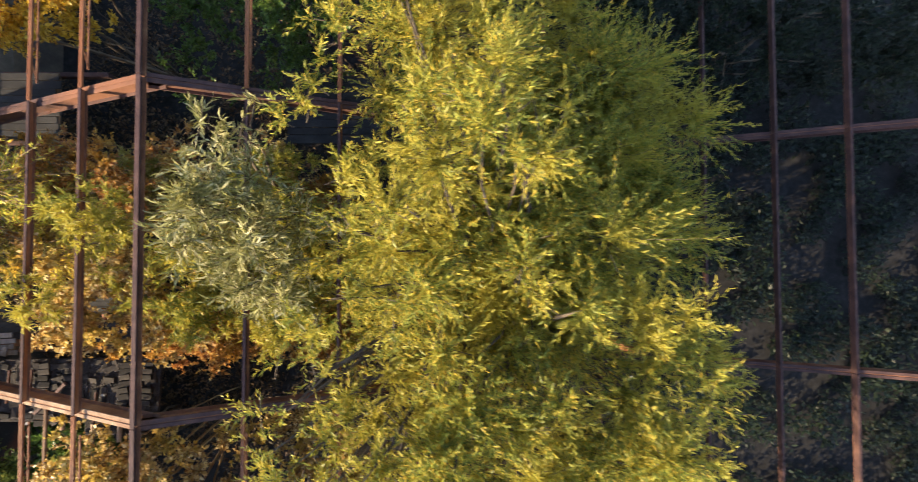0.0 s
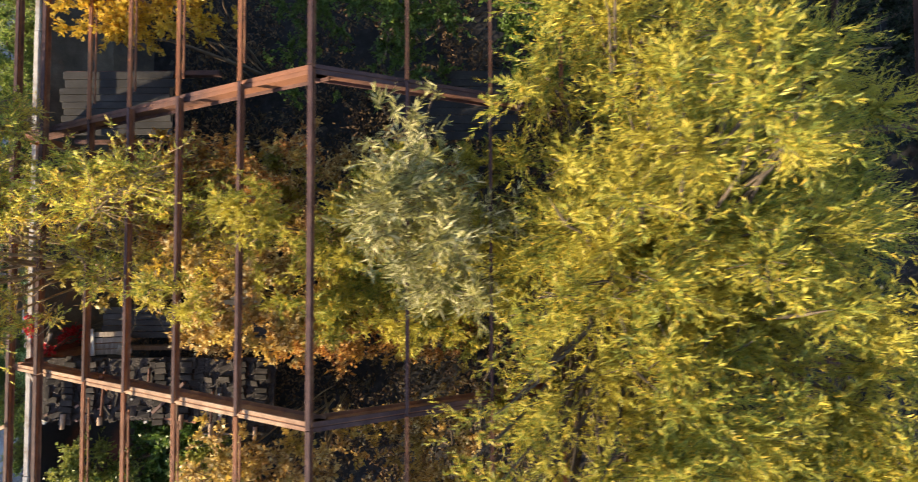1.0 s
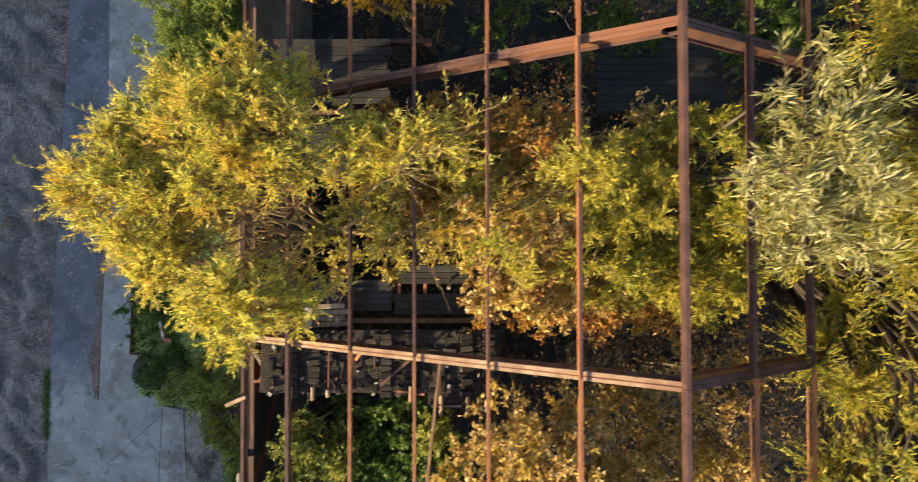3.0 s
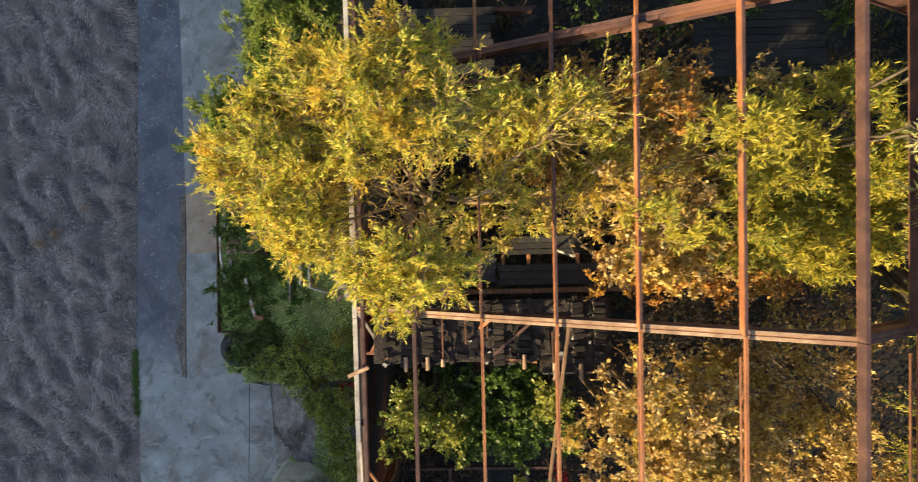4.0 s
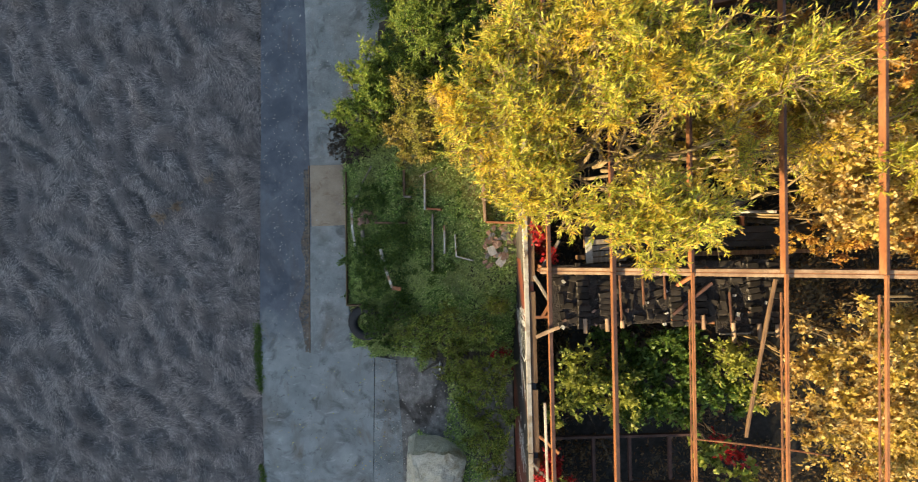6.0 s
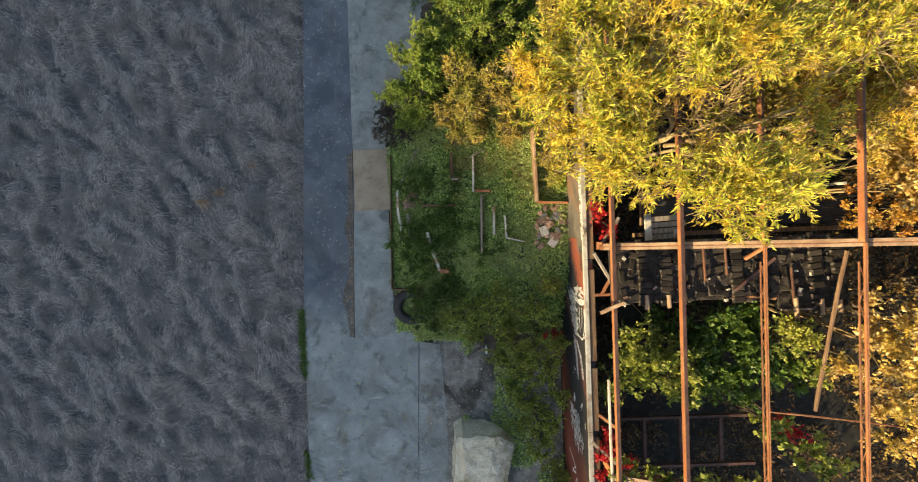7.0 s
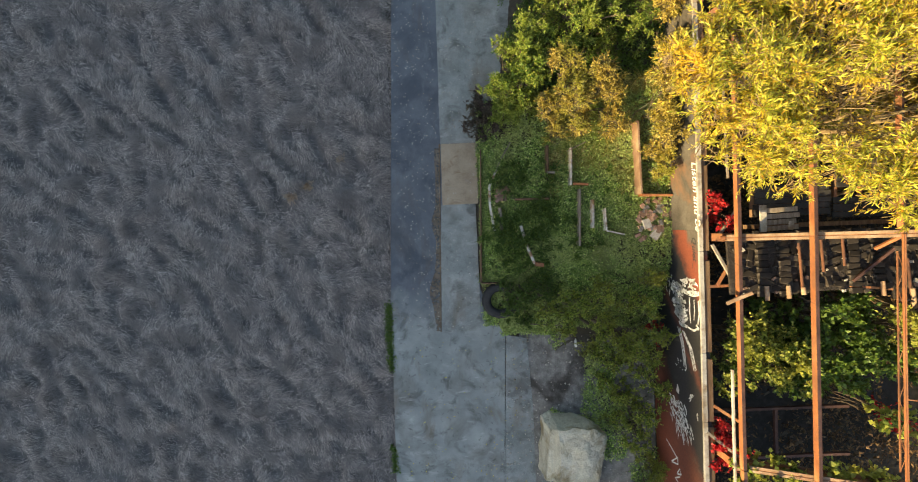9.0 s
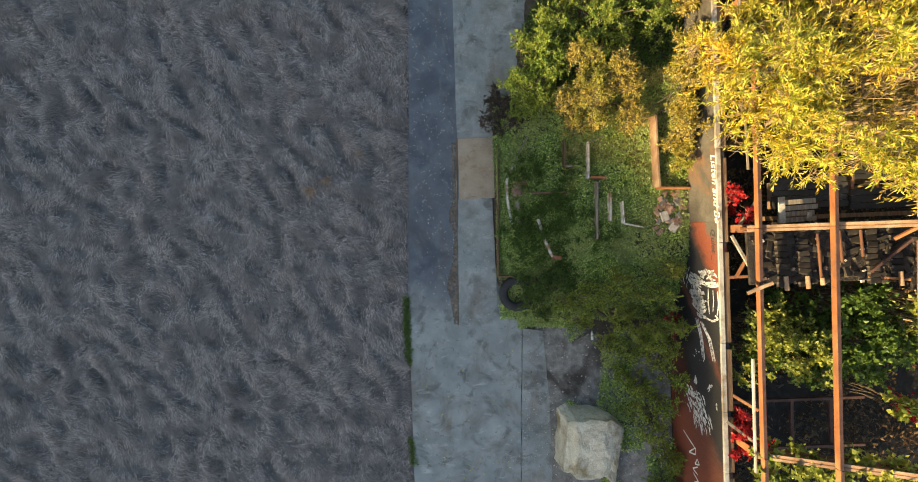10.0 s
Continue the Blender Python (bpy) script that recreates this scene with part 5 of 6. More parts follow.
board("pole", [(3.35, 3.15, 1.55), (2.90, 2.95, 1.50)], 0.02, 0.02, M_TIMBER, "thin dry stick across a board", "stick")


def chunk(name, at, size, mat, seed, rough=0.16, turn=0.0, cuts=2):
    """A broken lump: a box cut finer and knocked about."""
    bm = bmesh.new()
    bmesh.ops.create_cube(bm, size=1)
    bmesh.ops.subdivide_edges(bm, edges=bm.edges[:], cuts=cuts, use_grid_fill=True)
    r = random.Random(seed)
    for v in bm.verts:
        n = noise.noise_vector(v.co * 2.1 + Vector((seed * 3.7, 0, 0)))
        v.co += n * rough
        v.co = Vector((v.co.x * size[0], v.co.y * size[1], v.co.z * size[2]))
        v.co.rotate(Euler((r.uniform(-0.1, 0.1), r.uniform(-0.1, 0.1), turn)))
    me = bpy.data.meshes.new(name)
    bm.to_mesh(me)
    bm.free()
    me.materials.append(mat)
    ob = new(name, me)
    ob.location = at
    return ob


# brick rubble under the wall, and a few bricks in the weeds
pile = thing("rubble_heap", "heap of broken bricks and mortar below the wall", "rubble", (4.8, 1.25, 1.85))
r = random.Random(5)
for i in range(70):
    x, y = r.uniform(-0.38, 0.33), r.uniform(-0.48, 0.42)
    s = r.uniform(0.45, 0.95)
    o = chunk("brick", (x, y, 0.02 + 0.13 * max(0, 1 - (x / 0.45) ** 2 - (y / 0.55) ** 2) + 0.12 * (x + 0.38)), (0.17 * s, 0.10 * s, 0.08 * s), M_RUBBLE if r.random() < 0.7 else M_GRAVEL, i, 0.12, r.uniform(0, 3.1), 1)
    o.parent = pile
for x, y, w, l, a in ((-0.22, -0.12, 0.17, 0.22, 0.3), (-0.02, -0.38, 0.22, 0.18, 0.9), (0.1, 0.25, 0.16, 0.12, 0.2)):
    o = chunk("slab", (x, y, 0.17), (w, l, 0.05), M_COPING, int(w * 900), 0.05, a, 1)
    o.parent = pile
    tagged(o, "broken pale slab")
few = thing("fallen_bricks", "few reddish bricks fallen among the weeds", "bricks", (1.47, 2.04, 0.60))
for i in range(14):
    o = chunk("brick", (r.uniform(-0.22, 0.22), r.uniform(-0.2, 0.2), r.uniform(0, 0.05)), (0.16, 0.09, 0.06), M_RUBBLE, 90 + i, 0.1, r.uniform(0, 3), 1)
    o.parent = few

# the pale block of stone: a broken slab-sided lump, its top split by a crease, with a ledge along one side
corners = [(2.10, -5.22), (2.24, -3.82), (2.42, -3.66), (3.28, -3.70), (3.76, -4.06), (3.62, -4.70), (3.50, -5.62), (3.10, -5.28), (2.45, -5.30)]
rim = []
for (x0, y0), (x1, y1) in zip(corners, corners[1:] + corners[:1]):
    for k in range(10):
        rim.append((x0 + (x1 - x0) * k / 10, y0 + (y1 - y0) * k / 10))
mid_x, mid_y, nr, levels = 2.9, -4.6, len(rim), [k / 14 for k in range(1, 15)] + [1.0 + k / 9 for k in range(1, 10)]
sv = [(mid_x, mid_y, 1.24)]
for lv in levels:
    for x, y in rim:
        f = min(lv, 1.0) * (0.97 + 0.06 * max(0, lv - 1))
        px, py = mid_x + (x - mid_x) * f, mid_y + (y - mid_y) * f
        z = 1.26 - 0.42 * max(0, px - 3.12 - 0.10 * math.sin(py * 5)) - 0.28 * max(0.0, min(1.0, (2.42 - px) * 12)) + 0.10 * (py + 4.6)
        z = z - 0.03 * max(0, lv - 0.9) * 10 if lv <= 1 else (z - 0.03) * (2.0 - lv) - 0.02
        p = Vector((px, py, z))
        p += 0.05 * noise.noise_vector(p * 2.3) + 0.03 * noise.noise_vector(p * 6.0) + 0.014 * noise.noise_vector(p * 15.0)
        sv.append(tuple(p))
sf = [(0, 1 + (k + 1) % nr, 1 + k) for k in range(nr)]
for r_ in range(len(levels) - 1):
    o = 1 + r_ * nr
    sf += [(o + k, o + (k + 1) % nr, o + nr + (k + 1) % nr, o + nr + k) for k in range(nr)]
rock = new("stone_block", mesh_of("stone_block", sv, sf, M_STONE))
rock.location = (0.10, -0.24, 0.0)
tagged(rock, "large pale limestone block on the gritty ground", "boulder")
low = chunk("stone_block", (4.0, -4.85, 0.35), (1.1, 1.5, 0.4), M_GRAVEL, 77, 0.1, 0.1, 4)
tagged(low, "low grey concrete lump beside the pale block", "boulder")

# tyre
prof, seg = [], 40
for k in range(14):
    a = 2 * math.pi * k / 14
    prof.append((0.36 + 0.125 * math.cos(a) * (1.0 if math.cos(a) > 0 else 0.9), 0.11 * max(-1, min(1, 1.25 * math.sin(a)))))
tv, tf = [], []
for i in range(seg):
    c, s = math.cos(2 * math.pi * i / seg), math.sin(2 * math.pi * i / seg)
    for k, (rr, zz) in enumerate(prof):
        rr += 0.012 if (i % 2 and rr > 0.44) else 0
        tv.append((rr * c, rr * s, zz))
for i in range(seg):
    for k in range(14):
        tf.append((i * 14 + k, ((i + 1) % seg) * 14 + k, ((i + 1) % seg) * 14 + (k + 1) % 14, i * 14 + (k + 1) % 14))
tyre = new("tyre", mesh_of("tyre", tv, tf, M_TYRE, True))
tyre.location, tyre.rotation_euler = (1.28, -0.78, 0.33), (radians(4), radians(-7), 0)
tagged(tyre, "old black lorry tyre half buried in the bush", "tyre")

# bottle
bt = thing("bottle", "small white plastic bottle lying on the grit", "bottle", (3.24, -1.99, 0.48))
bv = tubes("body", [(np.array([[0, -0.11, 0], [0, -0.10, 0], [0, 0.07, 0], [0, 0.10, 0], [0, 0.12, 0]]), np.array([0.002, 0.035, 0.035, 0.018, 0.014]))], M_PLASTIC, 12)
part_mesh("body", bv, bt)
part_mesh("cap", tubes("cap", [(np.array([[0, 0.12, 0], [0, 0.121, 0], [0, 0.14, 0], [0, 0.141, 0]]), np.array([0.002, 0.017, 0.017, 0.002]))], M_COPING, 12), bt)

# grit, stones and fallen leaves
n = 900
gx_, gy_ = rng.uniform(1.35, 5.0, n), rng.uniform(-8.5, -1.7, n)
gz_ = lift(gx_, gy_) + 0.01
V, F = [], []
for i in range(n):
    s = rng.uniform(0.008, 0.035)
    o = len(V)
    c = np.array([gx_[i], gy_[i], gz_[i] + s * 0.3 + (0.045 if gx_[i] < 2.2 else 0)])
    V += [c + s * d * rng.uniform(0.6, 1.2) for d in np.array([[1, 0, 0], [0, 1, 0], [-1, 0, 0], [0, -1, 0], [0, 0, 0.8], [0, 0, -0.6]])]
    F += [(o + a, o + (a + 1) % 4, o + 4) for a in range(4)] + [(o + (a + 1) % 4, o + a, o + 5) for a in range(4)]
tagged(new("grit", fast_mesh("grit", np.array(V), np.array(F), M_COPING)), "loose grit and small stones by the wall", "stones", kind="stuff")
gs = new("gravel_ground", fast_mesh("gravel_ground", [(x, y, float(lift(x, y)) + 0.012) for x in np.linspace(1.8, 5.1, 14) for y in np.linspace(-9, -1.75, 24)],
                                    [(i * 24 + j, (i + 1) * 24 + j, (i + 1) * 24 + j + 1, i * 24 + j + 1) for i in range(13) for j in range(23)], M_GRAVEL, True))
tagged(gs, "gritty trodden ground below the wall", "ground", kind="structure")


def scatter(name, label, n, x0, x1, y0, y1, z, mat, size):
    P = np.stack([rng.uniform(x0, x1, n), rng.uniform(y0, y1, n), np.full(n, z)], 1)
    P[:, 2] += rng.uniform(0.004, 0.012, n)
    a = rng.uniform(0, 6.28, n)
    D = np.stack([np.cos(a), np.sin(a), rng.uniform(-0.02, 0.2, n)], 1)
    N = unit(np.stack([rng.normal(size=n) * 0.2, rng.normal(size=n) * 0.2, np.ones(n)], 1))
    s = size * rng.uniform(0.5, 1.2, n)
    tagged(new(name, leaves(name, P, unit(D), N, s, s * 0.5, mat, 0.02)), label, "leaves", kind="stuff")


scatter("fallen_leaves", "pale fallen leaves scattered on the track", 480, -1.4, -0.25, -1.5, 9.0, 0.047, M_COPING, 0.045)
scatter("fallen_leaves", "fallen leaves scattered on the paving", 260, -0.1, 0.95, -1.5, 9.0, 0.066, M_COPING, 0.045)
scatter("fallen_leaves", "fallen leaves on the lower paving", 160, -1.4, 2.0, -8.0, -1.9, 0.048, L_OCHRE, 0.05)

# ---- graffiti on the wall's outer face ----
def writing(name, text, y, z, size, mat, label, spin=0.0, shear=0.3):
    cu = bpy.data.curves.new(name, "FONT")
    cu.body, cu.size, cu.extrude, cu.shear, cu.offset = text, size, 0.001, shear, 0.002
    ob = new("text_source", cu)
    dg = bpy.context.evaluated_depsgraph_get()
    me = bpy.data.meshes.new_from_object(ob.evaluated_get(dg))
    bpy.data.objects.remove(ob)
    me.materials.clear()
    me.materials.append(mat)
    o = new(name, me)
    o.matrix_world = Matrix.Translation((WX0 - 0.006, y, z)) @ Matrix(((0, 0, -1, 0), (-1, 0, 0, 0), (0, 1, 0, 0), (0, 0, 0, 1))) @ pose(0, 0, 0, 0, 0, spin)
    o.parent = wall
    o.matrix_parent_inverse = Matrix()
    return tagged(o, label)


writing("lettering", "Listen and Be", 2.40, 3.00, 0.27, M_GRAF, "white handwritten lettering", 4.0, 0.35)
writing("lettering", "Quiet _", 0.82, 2.93, 0.22, M_GRAFDARK, "black handwritten lettering", 3.0)


def strokes(name, lines, mat, label):
    """Spray strokes: flat ribbons on the wall face, given as (y, z) points with a width."""
    V, F = [], []
    for pts, w in lines:
        pts = np.array(pts, float)
        f = np.linspace(0, len(pts) - 1, len(pts) * 5)
        yy, zz = np.interp(f, range(len(pts)), pts[:, 0]), np.interp(f, range(len(pts)), pts[:, 1])
        d = unit(np.stack([np.gradient(yy), np.gradient(zz)], 1))
        nrm = np.stack([-d[:, 1], d[:, 0]], 1) * (w / 2 * (0.55 + 0.45 * np.sin(np.linspace(0.3, 2.9, len(f)))))[:, None]
        o = len(V)
        for i in range(len(f)):
            V += [(WX0 - 0.005, yy[i] + nrm[i, 0], zz[i] + nrm[i, 1]), (WX0 - 0.005, yy[i] - nrm[i, 0], zz[i] - nrm[i, 1])]
        F += [(o + 2 * i, o + 2 * i + 1, o + 2 * i + 3, o + 2 * i + 2) for i in range(len(f) - 1)]
    ob = new(name, mesh_of(name, V, F, mat))
    ob.parent = wall
    return tagged(ob, label)


sr = random.Random(21)
tag1, tag2, tag3 = [], [], []


def smear(out, n, y0, y1, z0, z1, way, long, wide):
    """Overlapping wiped strokes that fill a patch of the wall, all leaning about the same way."""
    for _ in range(n):
        y, z, a = sr.uniform(y0, y1), sr.uniform(z0, z1), way + sr.gauss(0, 0.28)
        l = long * sr.uniform(0.4, 1.0)
        out.append(([(y, z), (y + l * 0.5 * math.cos(a), z + l * 0.5 * math.sin(a)), (y + l * math.cos(a + 0.25), z + l * math.sin(a + 0.25))], wide * sr.uniform(0.5, 1.3)))


smear(tag1, 44, -0.25, -1.05, 2.22, 2.50, -1.57, 0.30, 0.075)          # the pale shoulder of the figure
smear(tag1, 24, -0.10, -0.35, 2.35, 2.95, 1.2, 0.22, 0.05)
smear(tag1, 22, -0.30, -1.15, 2.45, 2.70, -1.7, 0.34, 0.06)
smear(tag1, 14, -0.15, -0.70, 1.75, 2.20, -0.2, 0.20, 0.03)
tag1 += [([(-0.42, 2.66), (-0.40, 2.95), (-0.37, 3.16)], 0.13), ([(-0.50, 2.78), (-0.80, 2.76), (-1.06, 2.80)], 0.05), ([(-0.52, 3.12), (-0.80, 3.15), (-1.05, 3.08)], 0.045), ([(-0.52, 2.95), (-0.75, 2.97), (-0.98, 2.93)], 0.03),
         ([(-1.17, 2.66), (-1.20, 2.90), (-1.11, 3.13), (-1.05, 3.0)], 0.05), ([(-1.18, 2.35), (-1.16, 2.52), (-1.17, 2.67)], 0.08)]
for k in range(3):
    tag1.append(([(-1.25, 2.22 + 0.05 * k), (-1.62, 2.38 + 0.05 * k), (-2.10 - 0.02 * k, 2.46 + 0.05 * k)], 0.035))
    tag1.append(([(-1.30, 2.42 + 0.04 * k), (-1.62, 2.72 + 0.05 * k), (-2.07, 2.88 + 0.05 * k)], 0.035))
smear(tag1, 14, -2.02, -2.3, 2.0, 2.6, 0.4, 0.05, 0.03)
smear(tag2, 4, -2.55, -2.7, 2.12, 2.2, 3.1, 0.22, 0.05)
smear(tag2, 4, -2.6, -2.65, 2.7, 2.85, -2.6, 0.2, 0.03)
smear(tag2, 46, -2.95, -3.5, 1.65, 2.45, 2.2, 0.24, 0.05)
smear(tag2, 26, -3.3, -3.75, 1.95, 2.65, 2.4, 0.26, 0.035)
smear(tag2, 5, -2.95, -3.0, 2.92, 3.0, 3.1, 0.14, 0.035)
for pts in ([(-4.2, 1.5), (-4.42, 2.06)], [(-4.38, 2.05), (-4.64, 1.73), (-4.55, 2.05), (-4.38, 2.05)], [(-4.62, 2.12), (-4.8, 2.0), (-4.72, 2.2), (-4.62, 2.12)], [(-4.80, 2.14), (-4.95, 1.9), (-5.0, 2.12)], [(-5.05, 1.92), (-5.15, 2.14), (-5.25, 1.95)],
            [(-5.3, 2.1), (-5.42, 1.85), (-5.5, 2.1)], [(-5.6, 1.85), (-5.72, 2.12), (-5.85, 1.85)]):
    tag3.append((pts, 0.035))
strokes("graffiti", tag1, M_SPRAY, "smeared white spray-paint figure")
strokes("graffiti", tag2, M_SPRAY, "white spray-paint scribble")
strokes("graffiti", tag3, M_GRAF, "white spray-paint scrawl that cannot be read")

# ---- inside the ruin: brick ledge, decks, braces, loose timber ----
ledge = thing("brick_ledge", "broken brick ledge with rusty pipe stubs and shade in its colour", "brick ledge", (0, 0.12, 3.45))
ledge.rotation_euler = (radians(-5), 0, 0)
bm = bmesh.new()
add_box(bm, (5.60, -0.48, -0.06), (8.95, 0.75, 0.0), 0.01)
add_box(bm, (8.952, -0.72, -0.07), (10.4, 0.75, -0.004), 0.01)
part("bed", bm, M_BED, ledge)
brick_me = []
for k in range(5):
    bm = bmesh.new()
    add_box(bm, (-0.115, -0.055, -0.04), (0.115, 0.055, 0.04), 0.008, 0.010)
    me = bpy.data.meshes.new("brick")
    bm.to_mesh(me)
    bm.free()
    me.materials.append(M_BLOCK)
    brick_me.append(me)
br = random.Random(8)
# upright piers of flat-laid bricks, proud of the broken bed
for x in (6.26, 6.70, 8.12, 8.62, 9.72, 10.16):
    for j in range(-2 if x > 9 else 0, 10):
        if br.random() < 0.14:
            continue
        o = new("brick", br.choice(brick_me))
        o.parent = ledge
        o.matrix_basis = pose(x + br.uniform(-0.015, 0.015), -0.50 + j * 0.124 + br.uniform(-0.008, 0.008), 0.045 + br.uniform(-0.02, 0.02), br.uniform(-7, 7), br.uniform(-7, 7), br.uniform(-9, 9))
for i in range(150):
    o = new("brick", br.choice(brick_me))
    o.parent = ledge
    o.matrix_basis = pose(br.uniform(5.72, 10.3), br.uniform(-0.45, 0.7), br.uniform(-0.025, 0.012), br.uniform(-14, 14), br.uniform(-14, 14), br.choice((0, 90)) + br.uniform(-22, 22))
for i in range(26):
    o = chunk("mortar_lump", (br.uniform(5.75, 10.2), br.uniform(-0.5, 0.5), 0.05), (br.uniform(0.03, 0.09), br.uniform(0.03, 0.07), 0.04), M_COPING if i % 3 else M_RUBBLE, 300 + i, 0.15, br.uniform(0, 3), 1)
    o.parent = ledge
for x, y0, y1 in ((7.00, -0.5, 0.5), (7.46, -0.1, 0.55), (7.90, 0.0, 0.55), (9.20, -0.62, 0.1)):
    bar_part("rusty_rail", (x, y0, 0.12), (x, y1, 0.12), 0.03, 0.05, M_MIDRUST, ledge, "upright rust-red rail")
for x, l in ((6.26, 0.30), (6.70, 0.25), (7.0, 0.10), (8.62, 0.3), (9.22, 0.45), (9.74, 0.35), (10.1, 0.25)):
    s0 = 0.22 if x > 9 else 0.0
    part_mesh("pipe_stub", tubes("pipe_stub", [(np.array([[x, -0.42 - s0 + l * 0.3, 0.12], [x, -0.50 - s0 - l * 0.4, 0.12], [x, -0.501 - s0 - l * 0.4, 0.12]]), np.array([0.042, 0.042, 0.004]))], M_FLANGE, 10), ledge, "pale rusty pipe stub")
lip = bar_part("lip", (9.0, -0.74, 0.03), (10.2, -0.74, 0.03), 0.03, 0.05, M_TIMBER, ledge, "chipped grey lip")

dr = random.Random(14)


def deck(name, x0, x1, y0, y1, z, mat, label, along="x", width=0.14, holes=()):
    t = thing(name, label, "deck", (0, 0, 0))
    lo, hi = (y0, y1) if along == "x" else (x0, x1)
    v = lo
    while v < hi:
        w = width * dr.uniform(0.8, 1.15)
        if dr.random() > 0.07:
            j = dr.uniform(-0.06, 0.06)
            a, b = ((x0 + j, v + w / 2, z), (x1 + j, v + w / 2, z)) if along == "x" else ((v + w / 2, y0 + j, z), (v + w / 2, y1 + j, z))
            bar_part("plank", a, b, w - 0.012, 0.03, mat, t, cuts=6, sag=0.008, bevel=0.004, drop=dr.uniform(0, 0.015))
        v += w
    for f in (0.05, 0.5, 0.95):
        a, b = ((x0 + (x1 - x0) * f, y0, z - 0.05), (x0 + (x1 - x0) * f, y1, z - 0.05)) if along == "x" else ((x0, y0 + (y1 - y0) * f, z - 0.05), (x1, y0 + (y1 - y0) * f, z - 0.05))
        bar_part("joist", a, b, 0.07, 0.14, M_OLDWOOD, t)
    return t


deck("boarded_deck", 5.85, 8.15, 5.45, 6.75, 3.35, M_SLATE, "grey deck boards darkened for shade between rusted beams", "x", 0.16)
deck("boarded_deck", 5.9, 7.9, 4.05, 5.05, 2.75, M_SLATE, "broken grey deck boards darkened for shade under the branches", "x", 0.16)
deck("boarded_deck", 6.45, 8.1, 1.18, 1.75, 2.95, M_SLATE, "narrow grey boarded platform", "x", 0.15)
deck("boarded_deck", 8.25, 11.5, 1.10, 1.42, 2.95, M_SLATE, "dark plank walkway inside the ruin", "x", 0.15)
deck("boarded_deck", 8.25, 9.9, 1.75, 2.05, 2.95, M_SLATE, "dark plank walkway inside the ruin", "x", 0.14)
deck("boarded_deck", 12.6, 15.4, 5.5, 6.9, 2.6, M_SLATE, "grey deck boards darkened for shade in the shade", "x", 0.18)
beam = board("floor_beam", [(5.7, 6.85, 3.1), (9.0, 6.85, 3.1)], 0.10, 0.16, M_SHADERUST, "rusted beam along the deck's edge", "beam")
board("floor_beam", [(5.8, 5.42, 2.95), (8.2, 5.42, 2.95)], 0.08, 0.14, M_SHADERUST, "rusted beam under the deck", "beam")
board("floor_beam", [(6.3, 0.98, 3.0), (11.6, 0.98, 3.0)], 0.09, 0.16, M_OLDWOOD, "dark floor beam beside the ledge", "beam")
for x in (8.3, 8.85, 9.9):
    board("post", [(x, 1.42, 2.9), (x, 1.75, 2.9)], 0.07, 0.07, M_PAINTED, "short rusty cross member between walkways", "beam", "cross members")
board("standpipe", [(9.42, 1.85, 2.9), (9.42, 1.80, 4.6)], 0.05, 0.05, M_COPING, "pale upright pipe standing on the walkway", "pipe")
crate = thing("broken_crate", "broken wooden crate of grey boards with pale ends", "crate", (6.40, 1.02, 3.10))
for i in range(4):
    bar_part("slat", (0.04, -0.10 + 0.125 * i, 0.06 + 0.015 * i), (0.88 - 0.06 * (i % 2), -0.07 + 0.125 * i, 0.05 + 0.02 * i), 0.10, 0.02, M_TIMBER, crate, cuts=4, sag=0.006)
bar_part("end_board", (0.09, -0.15, 0.13), (0.07, 0.40, 0.15), 0.14, 0.03, M_COPING, crate, "pale yellow end board")
bar_part("end_board", (0.66, -0.13, 0.12), (0.69, 0.05, 0.12), 0.10, 0.03, M_COPING, crate, "broken pale end board")

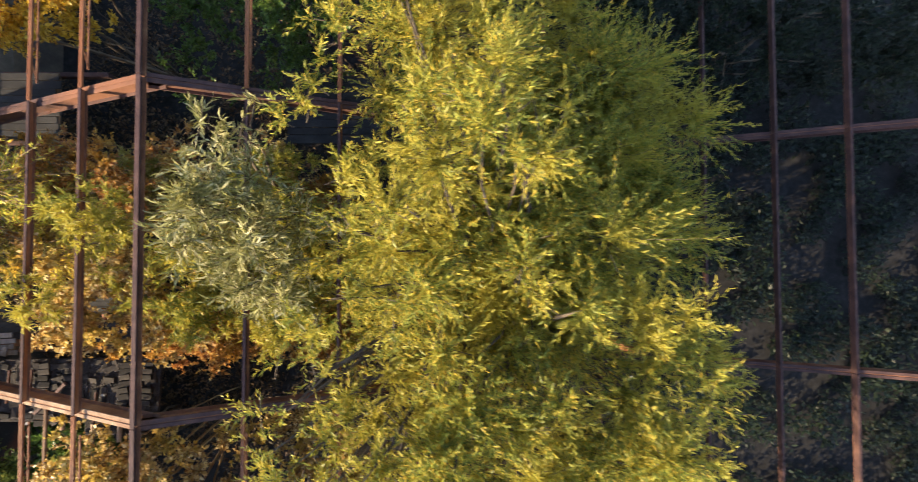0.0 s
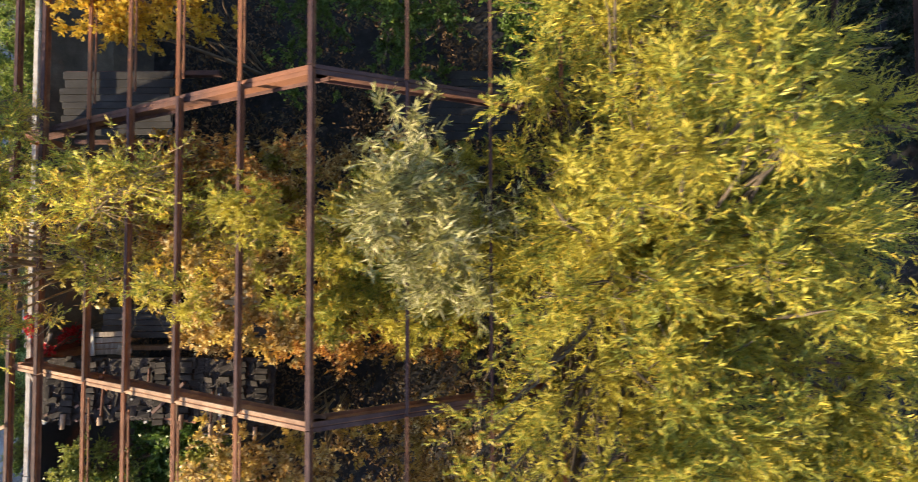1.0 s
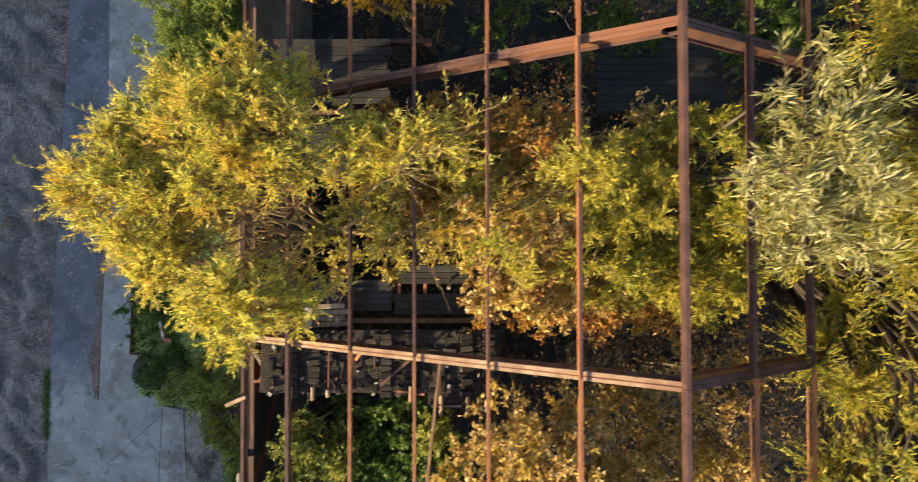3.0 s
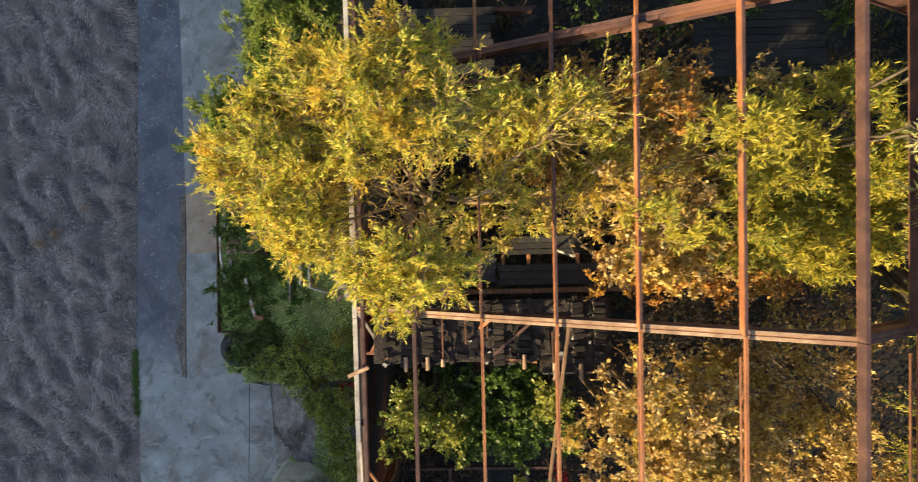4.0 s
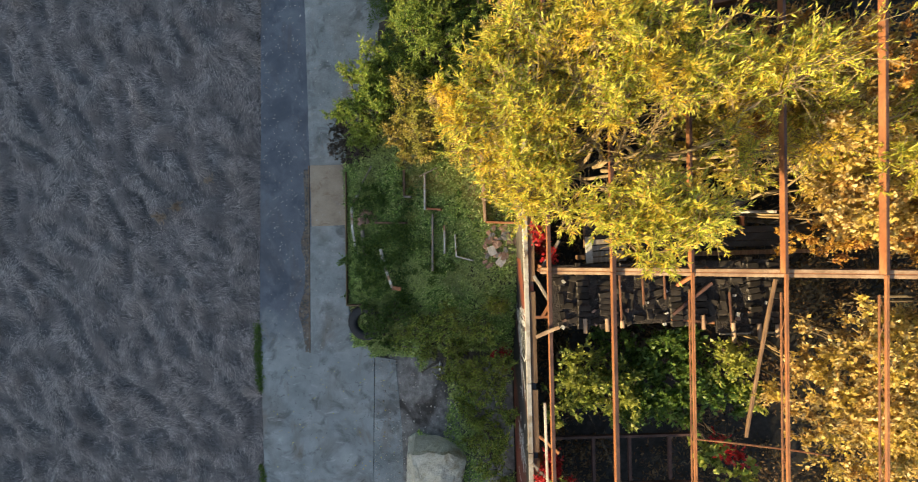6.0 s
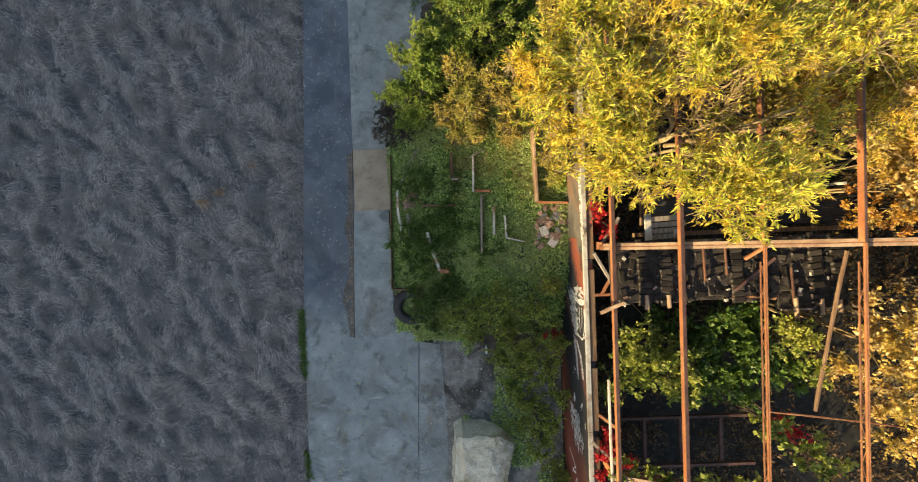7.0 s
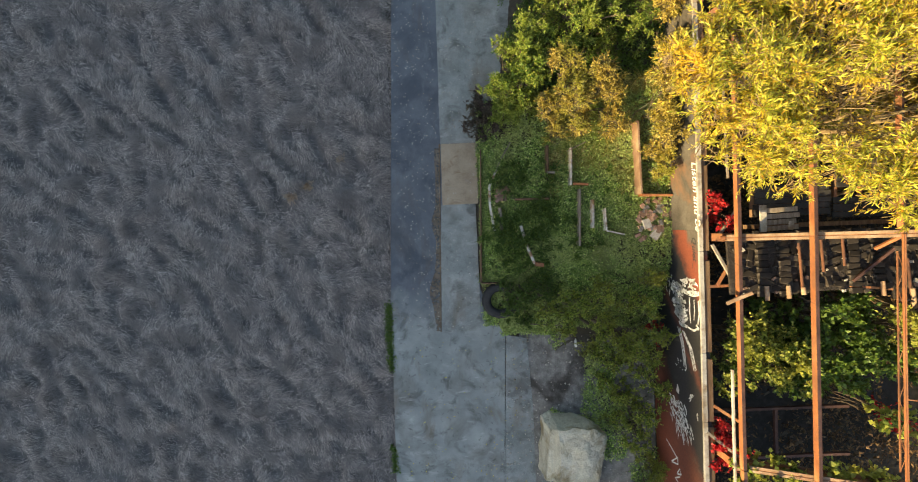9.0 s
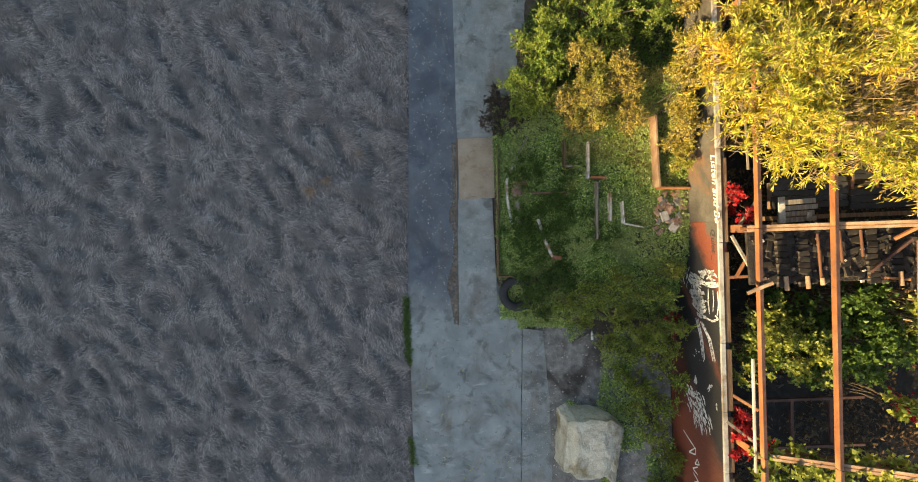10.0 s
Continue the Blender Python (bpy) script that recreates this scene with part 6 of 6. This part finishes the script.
# bracing by the wall
board("loose_plank", [(5.20, -0.44, 4.02), (5.62, -0.24, 4.14)], 0.07, 0.045, M_FLANGE, "loose split plank resting across the purlin", "plank", cuts=6, sag=0.01)
for (a, b), m in ((((5.30, 0.66, 3.42), (5.86, -0.29, 3.35)), M_TIMBER), (((5.82, 1.36, 3.45), (5.45, 0.78, 3.35)), M_TIMBER), (((5.49, -0.20, 3.25), (5.87, 0.46, 3.30)), M_PAINTED),
                  (((5.335, -0.22, 3.20), (5.90, -0.22, 3.20)), M_PAINTED), (((5.18, -3.25, 3.26), (5.62, -3.62, 3.60)), M_TIMBER), (((5.36, -2.72, 3.2), (5.70, -2.95, 3.5)), M_PAINTED), (((5.34, 0.80, 3.62), (5.9, 0.80, 3.62)), M_PAINTED), (((8.0, 0.86, 4.9), (7.72, 0.5, 4.4)), M_PAINTED)):
    board("brace", [a, b], 0.06, 0.05, m, "short brace bolted between wall and frame", "brace", "braces")
board("lath", [(5.38, 1.95, 3.86), (5.30, 5.25, 3.86)], 0.045, 0.03, M_TIMBER, "long grey lath lying beside the wall purlin", "lath", cuts=8, sag=0.01)
board("stay", [(9.26, 0.62, 4.80), (8.93, -2.3, 4.45)], 0.05, 0.05, M_OLDWOOD, "long timber stay leaning from the frame", "pole", cuts=8, sag=0.02)
board("stay", [(8.74, 0.45, 3.75), (8.03, -0.18, 3.6)], 0.06, 0.05, M_SHADERUST, "rusty diagonal stay above the ledge", "brace")
board("stay", [(8.02, -0.28, 3.55), (8.88, -0.38, 3.55)], 0.05, 0.04, M_PAINTED, "rusty angle along the ledge", "brace")
board("tie_rod", [(7.76, -2.06, 4.95), (10.0, -2.40, 5.0)], 0.022, 0.022, M_PAINTED, "thin rusty tie rod between purlins", "rod", cuts=6, sag=0.03)
board("leaning_pole", [(5.37, -1.76, 3.88), (5.40, -4.05, 3.84)], 0.045, 0.045, M_COPING, "pale straight pole leaning by the column", "pole")
for k, y in enumerate((-3.55, -4.75)):
    board("timber_rail", [(6.0, y, 1.55), (9.7, y - 0.03, 1.55)], 0.07, 0.09, M_SHADERUST, "dark timber rail low in the ruin", "rail", "timber rails")
for x in (7.0, 7.9, 8.9):
    board("timber_post", [(x, -4.7, 1.5), (x, -3.6, 1.5)], 0.08, 0.08, M_SHADERUST, "dark timber between the low rails", "rail", "timber rails")

# floor of the ruin, its near-black colour standing in for deep shade
floor = new("floor", fast_mesh("floor", [(5.34, -9.5, 0.012), (38, -9.5, 0.012), (38, 11, 0.012), (5.34, 11, 0.012)], [(0, 1, 2, 3)], M_SHADEFLOOR))
tagged(floor, "littered concrete floor of the ruin with deep shade in its colour", "floor", kind="structure")
